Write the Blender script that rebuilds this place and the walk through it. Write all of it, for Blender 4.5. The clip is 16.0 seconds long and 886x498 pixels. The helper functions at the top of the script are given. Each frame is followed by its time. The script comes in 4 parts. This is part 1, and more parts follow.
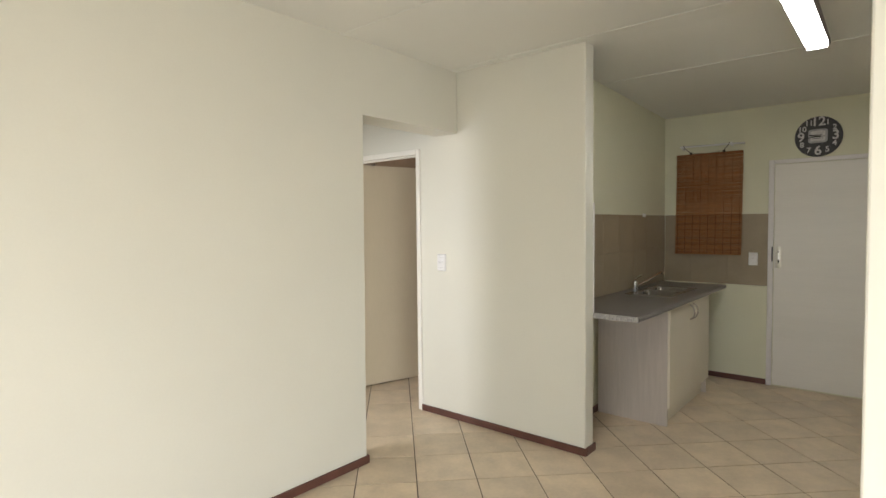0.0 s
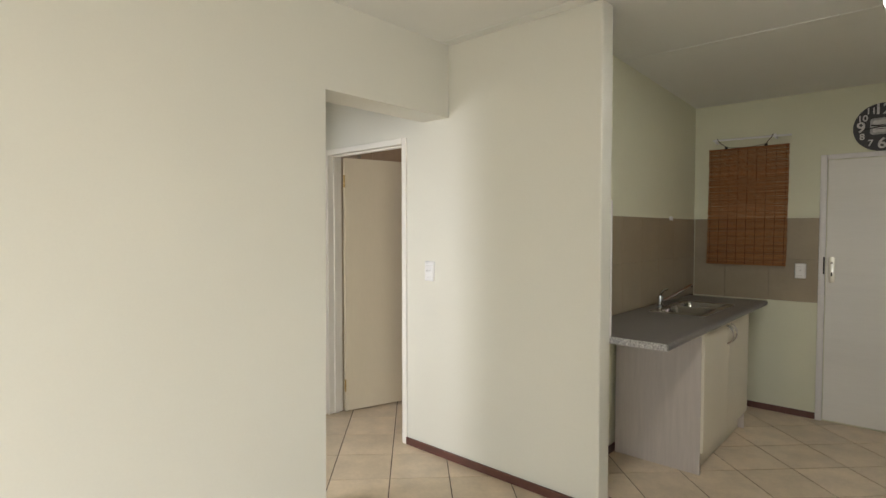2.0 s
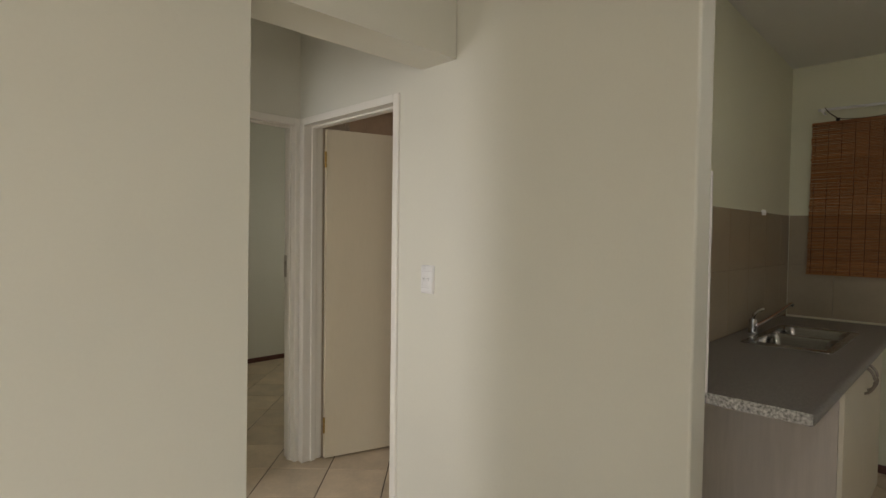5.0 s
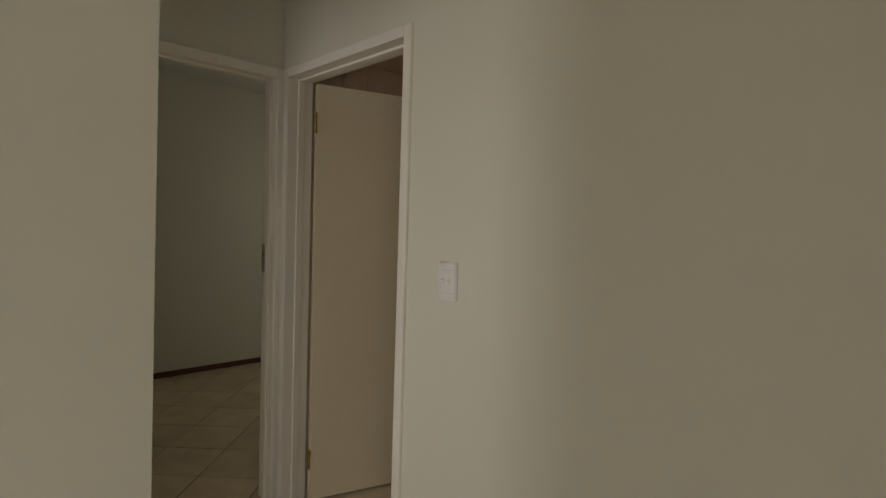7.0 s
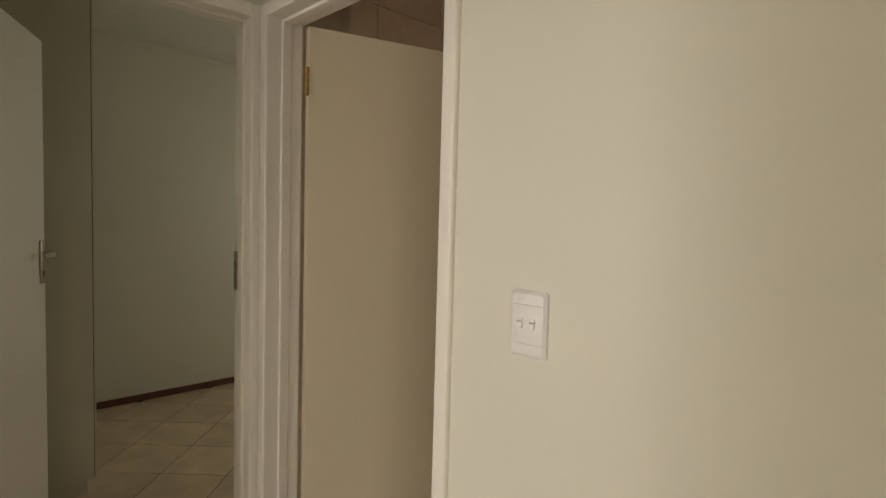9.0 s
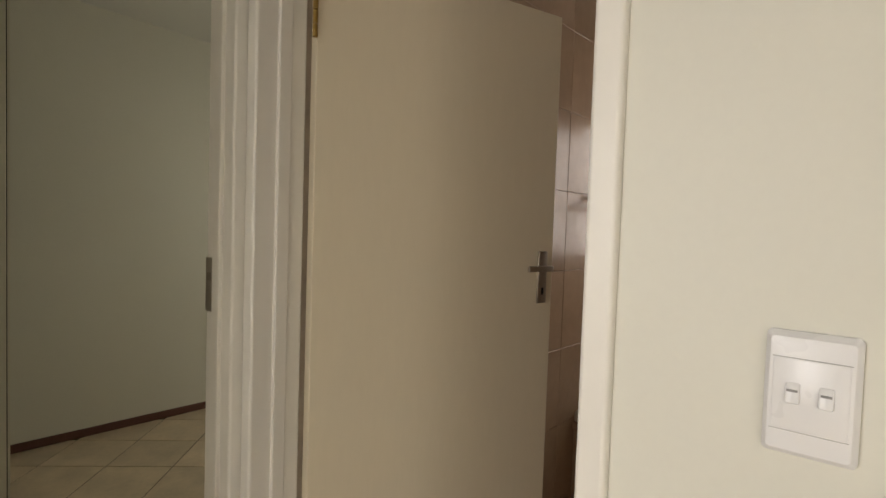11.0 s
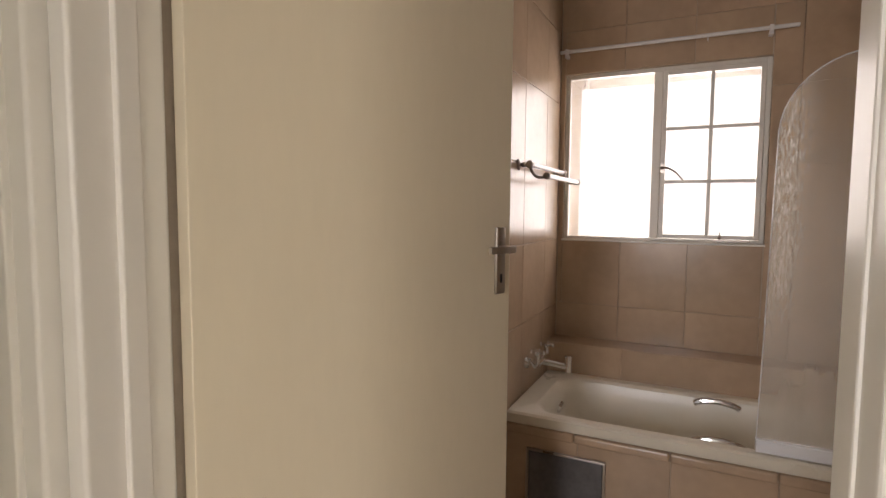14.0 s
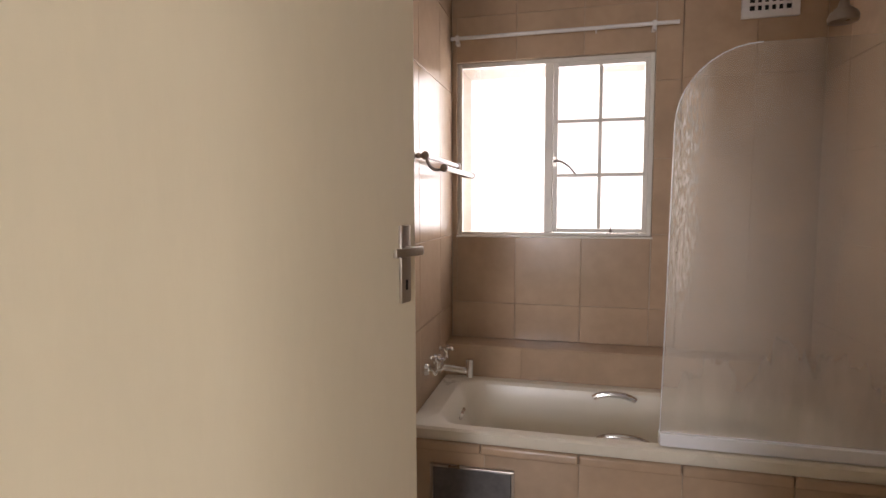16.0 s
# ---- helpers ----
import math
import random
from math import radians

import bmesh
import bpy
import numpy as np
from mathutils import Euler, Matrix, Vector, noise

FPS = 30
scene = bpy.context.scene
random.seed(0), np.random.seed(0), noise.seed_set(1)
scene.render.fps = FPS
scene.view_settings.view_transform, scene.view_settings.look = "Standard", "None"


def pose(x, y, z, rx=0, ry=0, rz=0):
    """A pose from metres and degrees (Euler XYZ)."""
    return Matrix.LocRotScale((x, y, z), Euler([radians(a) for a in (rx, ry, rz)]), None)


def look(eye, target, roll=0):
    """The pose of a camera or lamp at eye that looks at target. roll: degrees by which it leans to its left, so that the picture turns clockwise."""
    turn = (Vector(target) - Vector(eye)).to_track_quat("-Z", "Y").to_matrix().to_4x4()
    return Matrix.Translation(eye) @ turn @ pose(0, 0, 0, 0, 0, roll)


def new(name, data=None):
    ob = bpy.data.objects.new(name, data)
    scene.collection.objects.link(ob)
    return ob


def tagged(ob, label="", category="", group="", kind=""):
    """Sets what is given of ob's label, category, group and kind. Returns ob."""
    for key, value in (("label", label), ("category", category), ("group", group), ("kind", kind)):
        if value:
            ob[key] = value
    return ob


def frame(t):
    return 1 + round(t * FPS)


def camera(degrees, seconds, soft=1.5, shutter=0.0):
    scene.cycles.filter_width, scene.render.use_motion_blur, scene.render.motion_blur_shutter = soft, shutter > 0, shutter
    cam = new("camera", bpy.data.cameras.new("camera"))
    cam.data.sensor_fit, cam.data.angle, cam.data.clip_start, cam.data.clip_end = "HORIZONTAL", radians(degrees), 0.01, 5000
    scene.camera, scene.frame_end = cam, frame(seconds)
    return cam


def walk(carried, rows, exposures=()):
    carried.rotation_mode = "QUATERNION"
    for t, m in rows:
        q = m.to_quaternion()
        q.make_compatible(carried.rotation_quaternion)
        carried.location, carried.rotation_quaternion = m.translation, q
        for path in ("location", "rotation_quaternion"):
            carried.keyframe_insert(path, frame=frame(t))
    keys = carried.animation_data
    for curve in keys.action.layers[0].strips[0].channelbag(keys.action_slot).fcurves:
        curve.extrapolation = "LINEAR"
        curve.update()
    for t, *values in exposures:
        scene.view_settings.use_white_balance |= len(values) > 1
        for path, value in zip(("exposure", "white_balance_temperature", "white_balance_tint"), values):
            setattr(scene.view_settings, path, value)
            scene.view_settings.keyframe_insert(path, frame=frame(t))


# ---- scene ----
cam = camera(78.8, 16.0)
PATH = [
    (0, (0.163, -0.125, 1.488), (1.691, 1.162, 1.398), -0.6),
    (0.5, (0.302, -0.057, 1.487), (1.823, 1.24, 1.401), -0.5),
    (1, (0.455, 0.024, 1.475), (1.971, 1.325, 1.396), -0.3),
    (1.5, (0.629, 0.082, 1.489), (2.132, 1.399, 1.409), -0.2),
    (2, (0.777, 0.149, 1.468), (2.264, 1.484, 1.396), -0.0),
    (2.5, (0.962, 0.241, 1.459), (2.435, 1.592, 1.393), 0.1),
    (3, (1.095, 0.31, 1.454), (2.555, 1.675, 1.39), 0.2),
    (3.5, (1.244, 0.403, 1.446), (2.69, 1.783, 1.388), 0.3),
    (4, (1.385, 0.493, 1.442), (2.813, 1.893, 1.385), 0.4),
    (4.5, (1.51, 0.62, 1.426), (2.926, 2.031, 1.372), 0.5),
    (7, (2.077, 1.304, 1.379), (3.474, 2.733, 1.293), 1.8),
    (7.5, (2.192, 1.467, 1.384), (3.586, 2.9, 1.304), 1.9),
    (8, (2.301, 1.625, 1.384), (3.693, 3.058, 1.293), 1.6),
    (8.5, (2.401, 1.785, 1.401), (3.798, 3.213, 1.292), 1.6),
    (10.8, (2.636, 2.429, 1.362), (4.126, 3.761, 1.276), 1.8),
    (11, (2.663, 2.482, 1.359), (4.168, 3.796, 1.273), 1.9),
    (11.5, (2.735, 2.568, 1.359), (4.271, 3.844, 1.243), 1.8),
    (12, (2.785, 2.632, 1.343), (4.352, 3.868, 1.206), 1.0),
    (12.5, (2.821, 2.714, 1.349), (4.438, 3.879, 1.189), 1.0),
    (13, (2.843, 2.784, 1.35), (4.518, 3.866, 1.193), 0.9),
    (13.5, (2.869, 2.852, 1.34), (4.602, 3.837, 1.187), 0.6),
    (14, (2.904, 2.91, 1.335), (4.693, 3.79, 1.183), 0.4),
    (14.5, (2.948, 2.959, 1.335), (4.783, 3.74, 1.178), 0.2),
    (15, (2.999, 2.997, 1.326), (4.876, 3.67, 1.17), 0.1),
    (15.5, (3.042, 3.036, 1.318), (4.958, 3.588, 1.164), -0.1),
    (16, (3.077, 3.024, 1.331), (5.014, 3.496, 1.167), -0.2),
]
EXPO = [(0.0, 0.62, 6350, 11), (2.0, 0.55, 6350, 11), (3.5, 0.34, 6450, 12), (4.5, 0.1, 6600, 12), (7.0, -0.92, 7100, 12), (7.5, -0.84, 7300, 12), (8.0, -0.62, 7450, 13), (8.5, -0.32, 7450, 13), (11.0, 0.22, 6900, 13), (12.5, 0.2, 6900, 15), (13.5, 0.38, 6800, 17), (14.5, 0.94, 6600, 17), (16.0, 1.02, 6450, 18)]
walk(cam, [(t, look(eye, target, roll)) for t, eye, target, roll in PATH], EXPO)

# ---- world and lights ----
world = bpy.data.worlds.new("world")
scene.world = world
world.use_nodes = True
wn = world.node_tree.nodes
sky = wn.new("ShaderNodeTexSky")
sky.sky_type = "NISHITA"
sky.sun_disc = False
sky.sun_elevation = radians(50)
sky.sun_rotation = radians(200)
wn["Background"].inputs[1].default_value = 0.12
world.node_tree.links.new(sky.outputs[0], wn["Background"].inputs[0])


def area(name, place, target, w, h, power, colour):
    lamp = bpy.data.lights.new(name, "AREA")
    lamp.shape = "RECTANGLE"
    lamp.size, lamp.size_y, lamp.energy, lamp.color = w, h, power, colour
    ob = new(name, lamp)
    ob.matrix_world = look(place, target)
    return ob


sun = bpy.data.lights.new("sun", "SUN")
sun.energy, sun.angle, sun.color = 1.2, radians(12), (1.0, 0.96, 0.9)
SUN_UP, SUN_FROM = radians(50), radians(250)
new("sun", sun).matrix_world = look((10 * math.cos(SUN_FROM), 10 * math.sin(SUN_FROM), 10 * math.tan(SUN_UP)), (0, 0, 0))
# sky light in openings: bathroom window; inferred, unseen patio door; assumed garden door and bedroom window
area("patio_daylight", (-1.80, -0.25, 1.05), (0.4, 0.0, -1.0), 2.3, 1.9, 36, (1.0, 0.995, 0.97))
# window of the small side room off the passage
area("side_room_daylight", (0.62, 3.37, 1.45), (3.33, 2.5, 0.1), 0.56, 1.25, 23, (0.98, 0.98, 1.0))
# added light of a second living room door, out of view and assumed
area("assumed_door_daylight", (-0.6, -2.22, 1.05), (-0.1, 0.2, -1.9), 2.1, 1.9, 76, (0.99, 1.0, 0.96))
area("bath_daylight", (5.80, 3.11, 1.59), (3.0, 3.11, 1.2), 0.76, 0.76, 6.0, (1.0, 0.97, 0.96))
# fill for the bedroom, from a presumed window out of view
area("bedroom_daylight", (5.60, 4.9, 1.5), (3.0, 4.9, 1.2), 1.2, 1.1, 4.6, (1.0, 0.99, 0.76))


# ---- materials ----
def mat(name, colour, rough=0.6, metal=0.0, vary=0.06, scale=3.0, fine=60.0, bump=0.05, tone=0.0, stretch=(1, 1, 1), coat=0.0, bump_scale=None):
    """Paint, tile or metal with variation at two scales, relief and, with tone, a shift from piece to piece."""
    m = bpy.data.materials.new(name)
    m.use_nodes = True
    n, l = m.node_tree.nodes, m.node_tree.links
    b = n["Principled BSDF"]
    b.inputs["Roughness"].default_value, b.inputs["Metallic"].default_value = rough, metal
    b.inputs["Coat Weight"].default_value = coat
    tc = n.new("ShaderNodeTexCoord")
    mp = n.new("ShaderNodeMapping")
    mp.inputs["Scale"].default_value = stretch
    l.new(tc.outputs["Object"], mp.inputs[0])
    src = mp.outputs[0]
    info = n.new("ShaderNodeObjectInfo")
    if tone:
        add = n.new("ShaderNodeVectorMath")
        mul = n.new("ShaderNodeVectorMath")
        mul.operation = "SCALE"
        mul.inputs[0].default_value = (7.3, 5.1, 3.7)
        l.new(info.outputs["Random"], mul.inputs["Scale"])
        l.new(src, add.inputs[0])
        l.new(mul.outputs[0], add.inputs[1])
        src = add.outputs[0]
    big, small = n.new("ShaderNodeTexNoise"), n.new("ShaderNodeTexNoise")
    big.inputs["Scale"].default_value, small.inputs["Scale"].default_value = scale, fine
    big.inputs["Detail"].default_value = small.inputs["Detail"].default_value = 4
    l.new(src, big.inputs[0])
    l.new(src, small.inputs[0])
    mix = n.new("ShaderNodeMath")
    mix.operation = "MULTIPLY_ADD"
    mix.inputs[1].default_value = 0.35
    l.new(small.outputs[0], mix.inputs[0])
    l.new(big.outputs[0], mix.inputs[2])
    ramp = n.new("ShaderNodeValToRGB")
    ramp.color_ramp.elements[0].position, ramp.color_ramp.elements[1].position = 0.4, 0.95
    ramp.color_ramp.elements[0].color = (*[c * (1 - vary) for c in colour], 1)
    ramp.color_ramp.elements[1].color = (*[min(1, c * (1 + vary)) for c in colour], 1)
    l.new(mix.outputs[0], ramp.inputs[0])
    out = ramp.outputs[0]
    if tone:
        hsv = n.new("ShaderNodeHueSaturation")
        mr = n.new("ShaderNodeMapRange")
        mr.inputs[3].default_value, mr.inputs[4].default_value = 1 - tone, 1 + tone
        l.new(info.outputs["Random"], mr.inputs[0])
        l.new(mr.outputs[0], hsv.inputs["Value"])
        l.new(out, hsv.inputs["Color"])
        out = hsv.outputs[0]
    l.new(out, b.inputs["Base Color"])
    rr = n.new("ShaderNodeMapRange")
    rr.inputs[3].default_value, rr.inputs[4].default_value = max(0.03, rough - 0.08), min(1, rough + 0.08)
    l.new(big.outputs[0], rr.inputs[0])
    l.new(rr.outputs[0], b.inputs["Roughness"])
    if bump:
        bp = n.new("ShaderNodeBump")
        bp.inputs["Strength"].default_value, bp.inputs["Distance"].default_value = bump, 0.01
        relief = small
        if bump_scale:
            relief = n.new("ShaderNodeTexNoise")
            relief.inputs["Scale"].default_value = bump_scale
            l.new(src, relief.inputs[0])
        l.new(relief.outputs[0], bp.inputs["Height"])
        l.new(bp.outputs[0], b.inputs["Normal"])
    return m


PAINT = mat("wall_paint", (0.695, 0.68, 0.60), 0.5, vary=0.03, scale=1.1, fine=90, bump=0.035, bump_scale=45)
# same wall paint as elsewhere, the kitchen's greenish light put into its colour
PAINT_GREEN_LIT = mat("paint_in_green_light", (0.69, 0.68, 0.52), 0.5, vary=0.04, scale=1.5, fine=90, bump=0.08, bump_scale=45)
CEIL = mat("ceiling_paint", (0.76, 0.76, 0.72), 0.8, vary=0.03, scale=1.0, fine=120, bump=0.05)
TILE = mat("floor_tile", (0.63, 0.515, 0.375), 0.38, vary=0.16, scale=6, fine=45, bump=0.04, tone=0.07)
GROUT = mat("dark_grout", (0.10, 0.075, 0.055), 0.9, vary=0.2, scale=8, fine=150, bump=0.2)
SKIRT = mat("skirting_wood", (0.11, 0.044, 0.033), 0.4, vary=0.25, scale=9, fine=70, bump=0.05)
ENAMEL = mat("frame_enamel", (0.81, 0.78, 0.72), 0.35, vary=0.03, scale=4, fine=40, bump=0.04, bump_scale=25)
FRAME_WHITE = mat("white_enamel", (0.76, 0.73, 0.72), 0.35, vary=0.03, scale=4, fine=40, bump=0.05, bump_scale=25)
LEAF = mat("door_paint", (0.72, 0.635, 0.48), 0.42, vary=0.04, scale=2, fine=50, bump=0.05, stretch=(1, 1, 0.25), bump_scale=60)
LEAF_WHITE = mat("white_door_paint", (0.78, 0.755, 0.71), 0.4, vary=0.05, scale=2, fine=50, bump=0.06, stretch=(1, 0.15, 2.5), bump_scale=40)
BTILE = mat("bath_wall_tile", (0.48, 0.35, 0.24), 0.22, vary=0.13, scale=4, fine=26, bump=0.16, tone=0.05, bump_scale=9)
BGROUT = mat("bath_grout", (0.50, 0.41, 0.31), 0.9, vary=0.12, scale=20, fine=150)
KTILE = mat("splashback_tile", (0.315, 0.255, 0.172), 0.35, vary=0.08, scale=5, fine=40, bump=0.05, tone=0.025)
KGROUT = mat("splashback_grout", (0.25, 0.205, 0.155), 0.9, vary=0.1, scale=20, fine=150)
ACRYLIC = mat("bath_acrylic", (0.76, 0.71, 0.60), 0.3, vary=0.03, scale=3, fine=30, bump=0.0, coat=0.05)
CHROME = mat("chrome", (0.75, 0.75, 0.76), 0.12, metal=1.0, vary=0.04, scale=10, fine=90, bump=0.0)
STEEL = mat("brushed_steel", (0.50, 0.46, 0.41), 0.3, metal=1.0, vary=0.08, scale=8, fine=120, bump=0.03)
SINK_STEEL = mat("sink_steel", (0.36, 0.35, 0.335), 0.24, metal=1.0, vary=0.08, scale=8, fine=120, bump=0.02)
BRONZE = mat("aged_nickel", (0.36, 0.32, 0.28), 0.3, metal=1.0, vary=0.15, scale=20, fine=120, bump=0.02)
BRASS = mat("brass", (0.45, 0.30, 0.10), 0.35, metal=1.0, vary=0.15, scale=30, fine=120, bump=0.02)
PLASTIC = mat("white_plastic", (0.80, 0.79, 0.79), 0.3, vary=0.02, scale=6, fine=60, bump=0.0)
PLASTIC_GREY = mat("plastic_recess", (0.30, 0.28, 0.27), 0.5, vary=0.05)
GRANITE = mat("speckled_laminate", (0.15, 0.14, 0.13), 0.32, vary=0.55, scale=130, fine=420, bump=0.02)
GRANITE_EDGE = mat("speckled_edge", (0.34, 0.33, 0.32), 0.4, vary=1.0, scale=110, fine=300, bump=0.06)
CAB_SIDE = mat("limed_wood", (0.56, 0.50, 0.45), 0.5, vary=0.075, scale=5, fine=40, bump=0.05, stretch=(9, 9, 0.6))
CAB_DOOR = mat("cream_laminate", (0.72, 0.665, 0.55), 0.4, vary=0.03, scale=3, fine=40, bump=0.02)
BAMBOO = mat("bamboo_slat", (0.30, 0.128, 0.042), 0.5, vary=0.3, scale=22, fine=120, bump=0.1, tone=0.22, stretch=(1, 0.6, 2))
CORD = mat("dark_cord", (0.055, 0.022, 0.012), 0.8, vary=0.2)
CLOCK_DARK = mat("clock_face", (0.055, 0.053, 0.058), 0.6, vary=0.25, scale=30, fine=150, bump=0.1)
CLOCK_PALE = mat("clock_print", (0.62, 0.60, 0.60), 0.6, vary=0.2, scale=40, fine=150)
CLOCK_PANEL = mat("clock_panel", (0.40, 0.39, 0.40), 0.5, vary=0.25, scale=30, fine=120)
RAIL_WHITE = mat("white_rail", (0.84, 0.85, 0.88), 0.22, vary=0.02, bump=0.0, coat=0.4)
HATCH = mat("hatch_grey", (0.125, 0.12, 0.122), 0.2, vary=0.3, scale=8, fine=60, bump=0.03)
LOCK = mat("polished_plate", (0.93, 0.91, 0.84), 0.32, metal=0.85, vary=0.03, bump=0.0, coat=0.4)
# black parts, also the painted shade inside keyholes, latch gap and vent
BLACK = mat("black_void", (0.012, 0.011, 0.010), 0.7, vary=0.1)
WARDROBE = mat("wardrobe_laminate", (0.68, 0.65, 0.55), 0.45, vary=0.04, scale=3, fine=40, bump=0.02)
WOOD_RED = mat("wedge_wood", (0.26, 0.09, 0.055), 0.6, vary=0.2, scale=30, fine=120)


def glow(name, colour, power):
    m = bpy.data.materials.new(name)
    m.use_nodes = True
    n, l = m.node_tree.nodes, m.node_tree.links
    e = n.new("ShaderNodeEmission")
    e.inputs[0].default_value, e.inputs[1].default_value = (*colour, 1), power
    l.new(e.outputs[0], n["Material Output"].inputs[0])
    return m


def see_through(name, clear, cloud, colour, rough, smear, edge=0.0):
    """Thin glass: clear transmission with a film that scatters; smear: streaks of lime on it."""
    m = bpy.data.materials.new(name)
    m.use_nodes = True
    n, l = m.node_tree.nodes, m.node_tree.links
    n.remove(n["Principled BSDF"])
    tr, tl, gl, df = (n.new("ShaderNodeBsdf" + k) for k in ("Transparent", "Translucent", "Glossy", "Diffuse"))
    tr.inputs[0].default_value = (*clear, 1)
    tl.inputs[0].default_value = df.inputs[0].default_value = (*colour, 1)
    gl.inputs["Roughness"].default_value = rough
    film = n.new("ShaderNodeMixShader")
    film.inputs[0].default_value = 0.5
    l.new(tl.outputs[0], film.inputs[1])
    l.new(df.outputs[0], film.inputs[2])
    body = n.new("ShaderNodeMixShader")
    l.new(tr.outputs[0], body.inputs[1])
    l.new(film.outputs[0], body.inputs[2])
    tc, mp, ns = n.new("ShaderNodeTexCoord"), n.new("ShaderNodeMapping"), n.new("ShaderNodeTexNoise")
    mp.inputs["Scale"].default_value = (1, 1.6, 0.5)
    ns.inputs["Scale"].default_value, ns.inputs["Detail"].default_value = 6, 8
    l.new(tc.outputs["Object"], mp.inputs[0])
    l.new(mp.outputs[0], ns.inputs[0])
    mr = n.new("ShaderNodeMapRange")
    mr.inputs[1].default_value, mr.inputs[2].default_value = 0.42, 0.75
    mr.inputs[3].default_value, mr.inputs[4].default_value = cloud, min(1, cloud + smear)
    l.new(ns.outputs[0], mr.inputs[0])
    amount = mr.outputs[0]
    if edge:
        sep, side, spots, wet = n.new("ShaderNodeSeparateXYZ"), n.new("ShaderNodeMapRange"), n.new("ShaderNodeTexNoise"), n.new("ShaderNodeMapRange")
        l.new(tc.outputs["Object"], sep.inputs[0])
        l.new(sep.outputs[1], side.inputs[0])
        side.inputs[1].default_value, side.inputs[2].default_value = edge - 0.13, edge - 0.035
        spots.inputs["Scale"].default_value, spots.inputs["Detail"].default_value = 55, 14
        spots.inputs["Roughness"].default_value = 0.72
        drip = n.new("ShaderNodeMapping")
        drip.inputs["Scale"].default_value = (1, 2.6, 0.55)
        l.new(tc.outputs["Object"], drip.inputs[0])
        l.new(drip.outputs[0], spots.inputs[0])
        wet.inputs[1].default_value, wet.inputs[2].default_value = 0.44, 0.72
        wet.inputs[4].default_value = 0.85
        l.new(spots.outputs[0], wet.inputs[0])
        high = n.new("ShaderNodeMapRange")
        high.inputs[1].default_value, high.inputs[2].default_value = 0.85, 1.55
        l.new(sep.outputs[2], high.inputs[0])
        m1, m2, m3 = n.new("ShaderNodeMath"), n.new("ShaderNodeMath"), n.new("ShaderNodeMath")
        m1.operation = m2.operation = "MULTIPLY"
        l.new(side.outputs[0], m1.inputs[0])
        l.new(wet.outputs[0], m1.inputs[1])
        l.new(m1.outputs[0], m2.inputs[0])
        l.new(high.outputs[0], m2.inputs[1])
        l.new(m2.outputs[0], m3.inputs[0])
        l.new(amount, m3.inputs[1])
        # film that clouds the glass more towards the bottom
        low, m4 = n.new("ShaderNodeMapRange"), n.new("ShaderNodeMath")
        low.inputs[1].default_value, low.inputs[2].default_value = 0.55, 1.70
        low.inputs[3].default_value, low.inputs[4].default_value = 0.34, 0.03
        l.new(sep.outputs[2], low.inputs[0])
        l.new(m3.outputs[0], m4.inputs[0])
        l.new(low.outputs[0], m4.inputs[1])
        m4.use_clamp = True
        amount = m4.outputs[0]
    l.new(amount, body.inputs[0])
    fin = n.new("ShaderNodeMixShader")
    lw = n.new("ShaderNodeFresnel")
    lw.inputs[0].default_value = 1.3
    l.new(lw.outputs[0], fin.inputs[0])
    l.new(body.outputs[0], fin.inputs[1])
    l.new(gl.outputs[0], fin.inputs[2])
    l.new(fin.outputs[0], n["Material Output"].inputs[0])
    return m


PANE = see_through("obscured_glass", (1, 0.985, 0.97), 0.16, (0.95, 0.92, 0.88), 0.25, 0.14)
SCREEN = see_through("limed_shower_glass", (0.90, 0.89, 0.86), 0.02, (0.74, 0.68, 0.60), 0.08, 0.09, 2.730)
TUBE = glow("lamp_tube", (1.0, 0.98, 0.92), 22.0)
OUTSIDE = glow("bright_outside", (1.0, 0.975, 0.95), 0.75)


# ---- building helpers ----
def link(name, bm, material, smooth=False):
    bmesh.ops.recalc_face_normals(bm, faces=bm.faces)
    me = bpy.data.meshes.new(name)
    bm.to_mesh(me)
    bm.free()
    for m in material if isinstance(material, (list, tuple)) else [material]:
        me.materials.append(m)
    if smooth:
        for p in me.polygons:
            p.use_smooth = True
        me.set_sharp_from_angle(angle=radians(35))
    return new(name, me)


def box(x0, x1, y0, y1, z0, z1, bevel=0.0, m=None, bm=None, seg=2):
    """A box between those limits, added to bm if there is one."""
    own = bmesh.new()
    bmesh.ops.create_cube(own, size=1, matrix=Matrix.Translation(((x0 + x1) / 2, (y0 + y1) / 2, (z0 + z1) / 2)) @ Matrix.Diagonal((abs(x1 - x0), abs(y1 - y0), abs(z1 - z0), 1)))
    if bevel:
        bmesh.ops.bevel(own, geom=own.edges[:], offset=bevel, segments=seg, affect="EDGES", profile=0.5)
    return joined(bm, own, m)


def joined(bm, own, m=None):
    if m is not None:
        bmesh.ops.transform(own, matrix=m, verts=own.verts)
    if bm is None:
        return own
    me = bpy.data.meshes.new("tmp")
    own.to_mesh(me)
    own.free()
    bm.from_mesh(me)
    bpy.data.meshes.remove(me)
    return bm


def boxes(limits, bevel=0.0, m=None):
    bm = bmesh.new()
    for lim in limits:
        box(*lim, bevel, m, bm)
    return bm


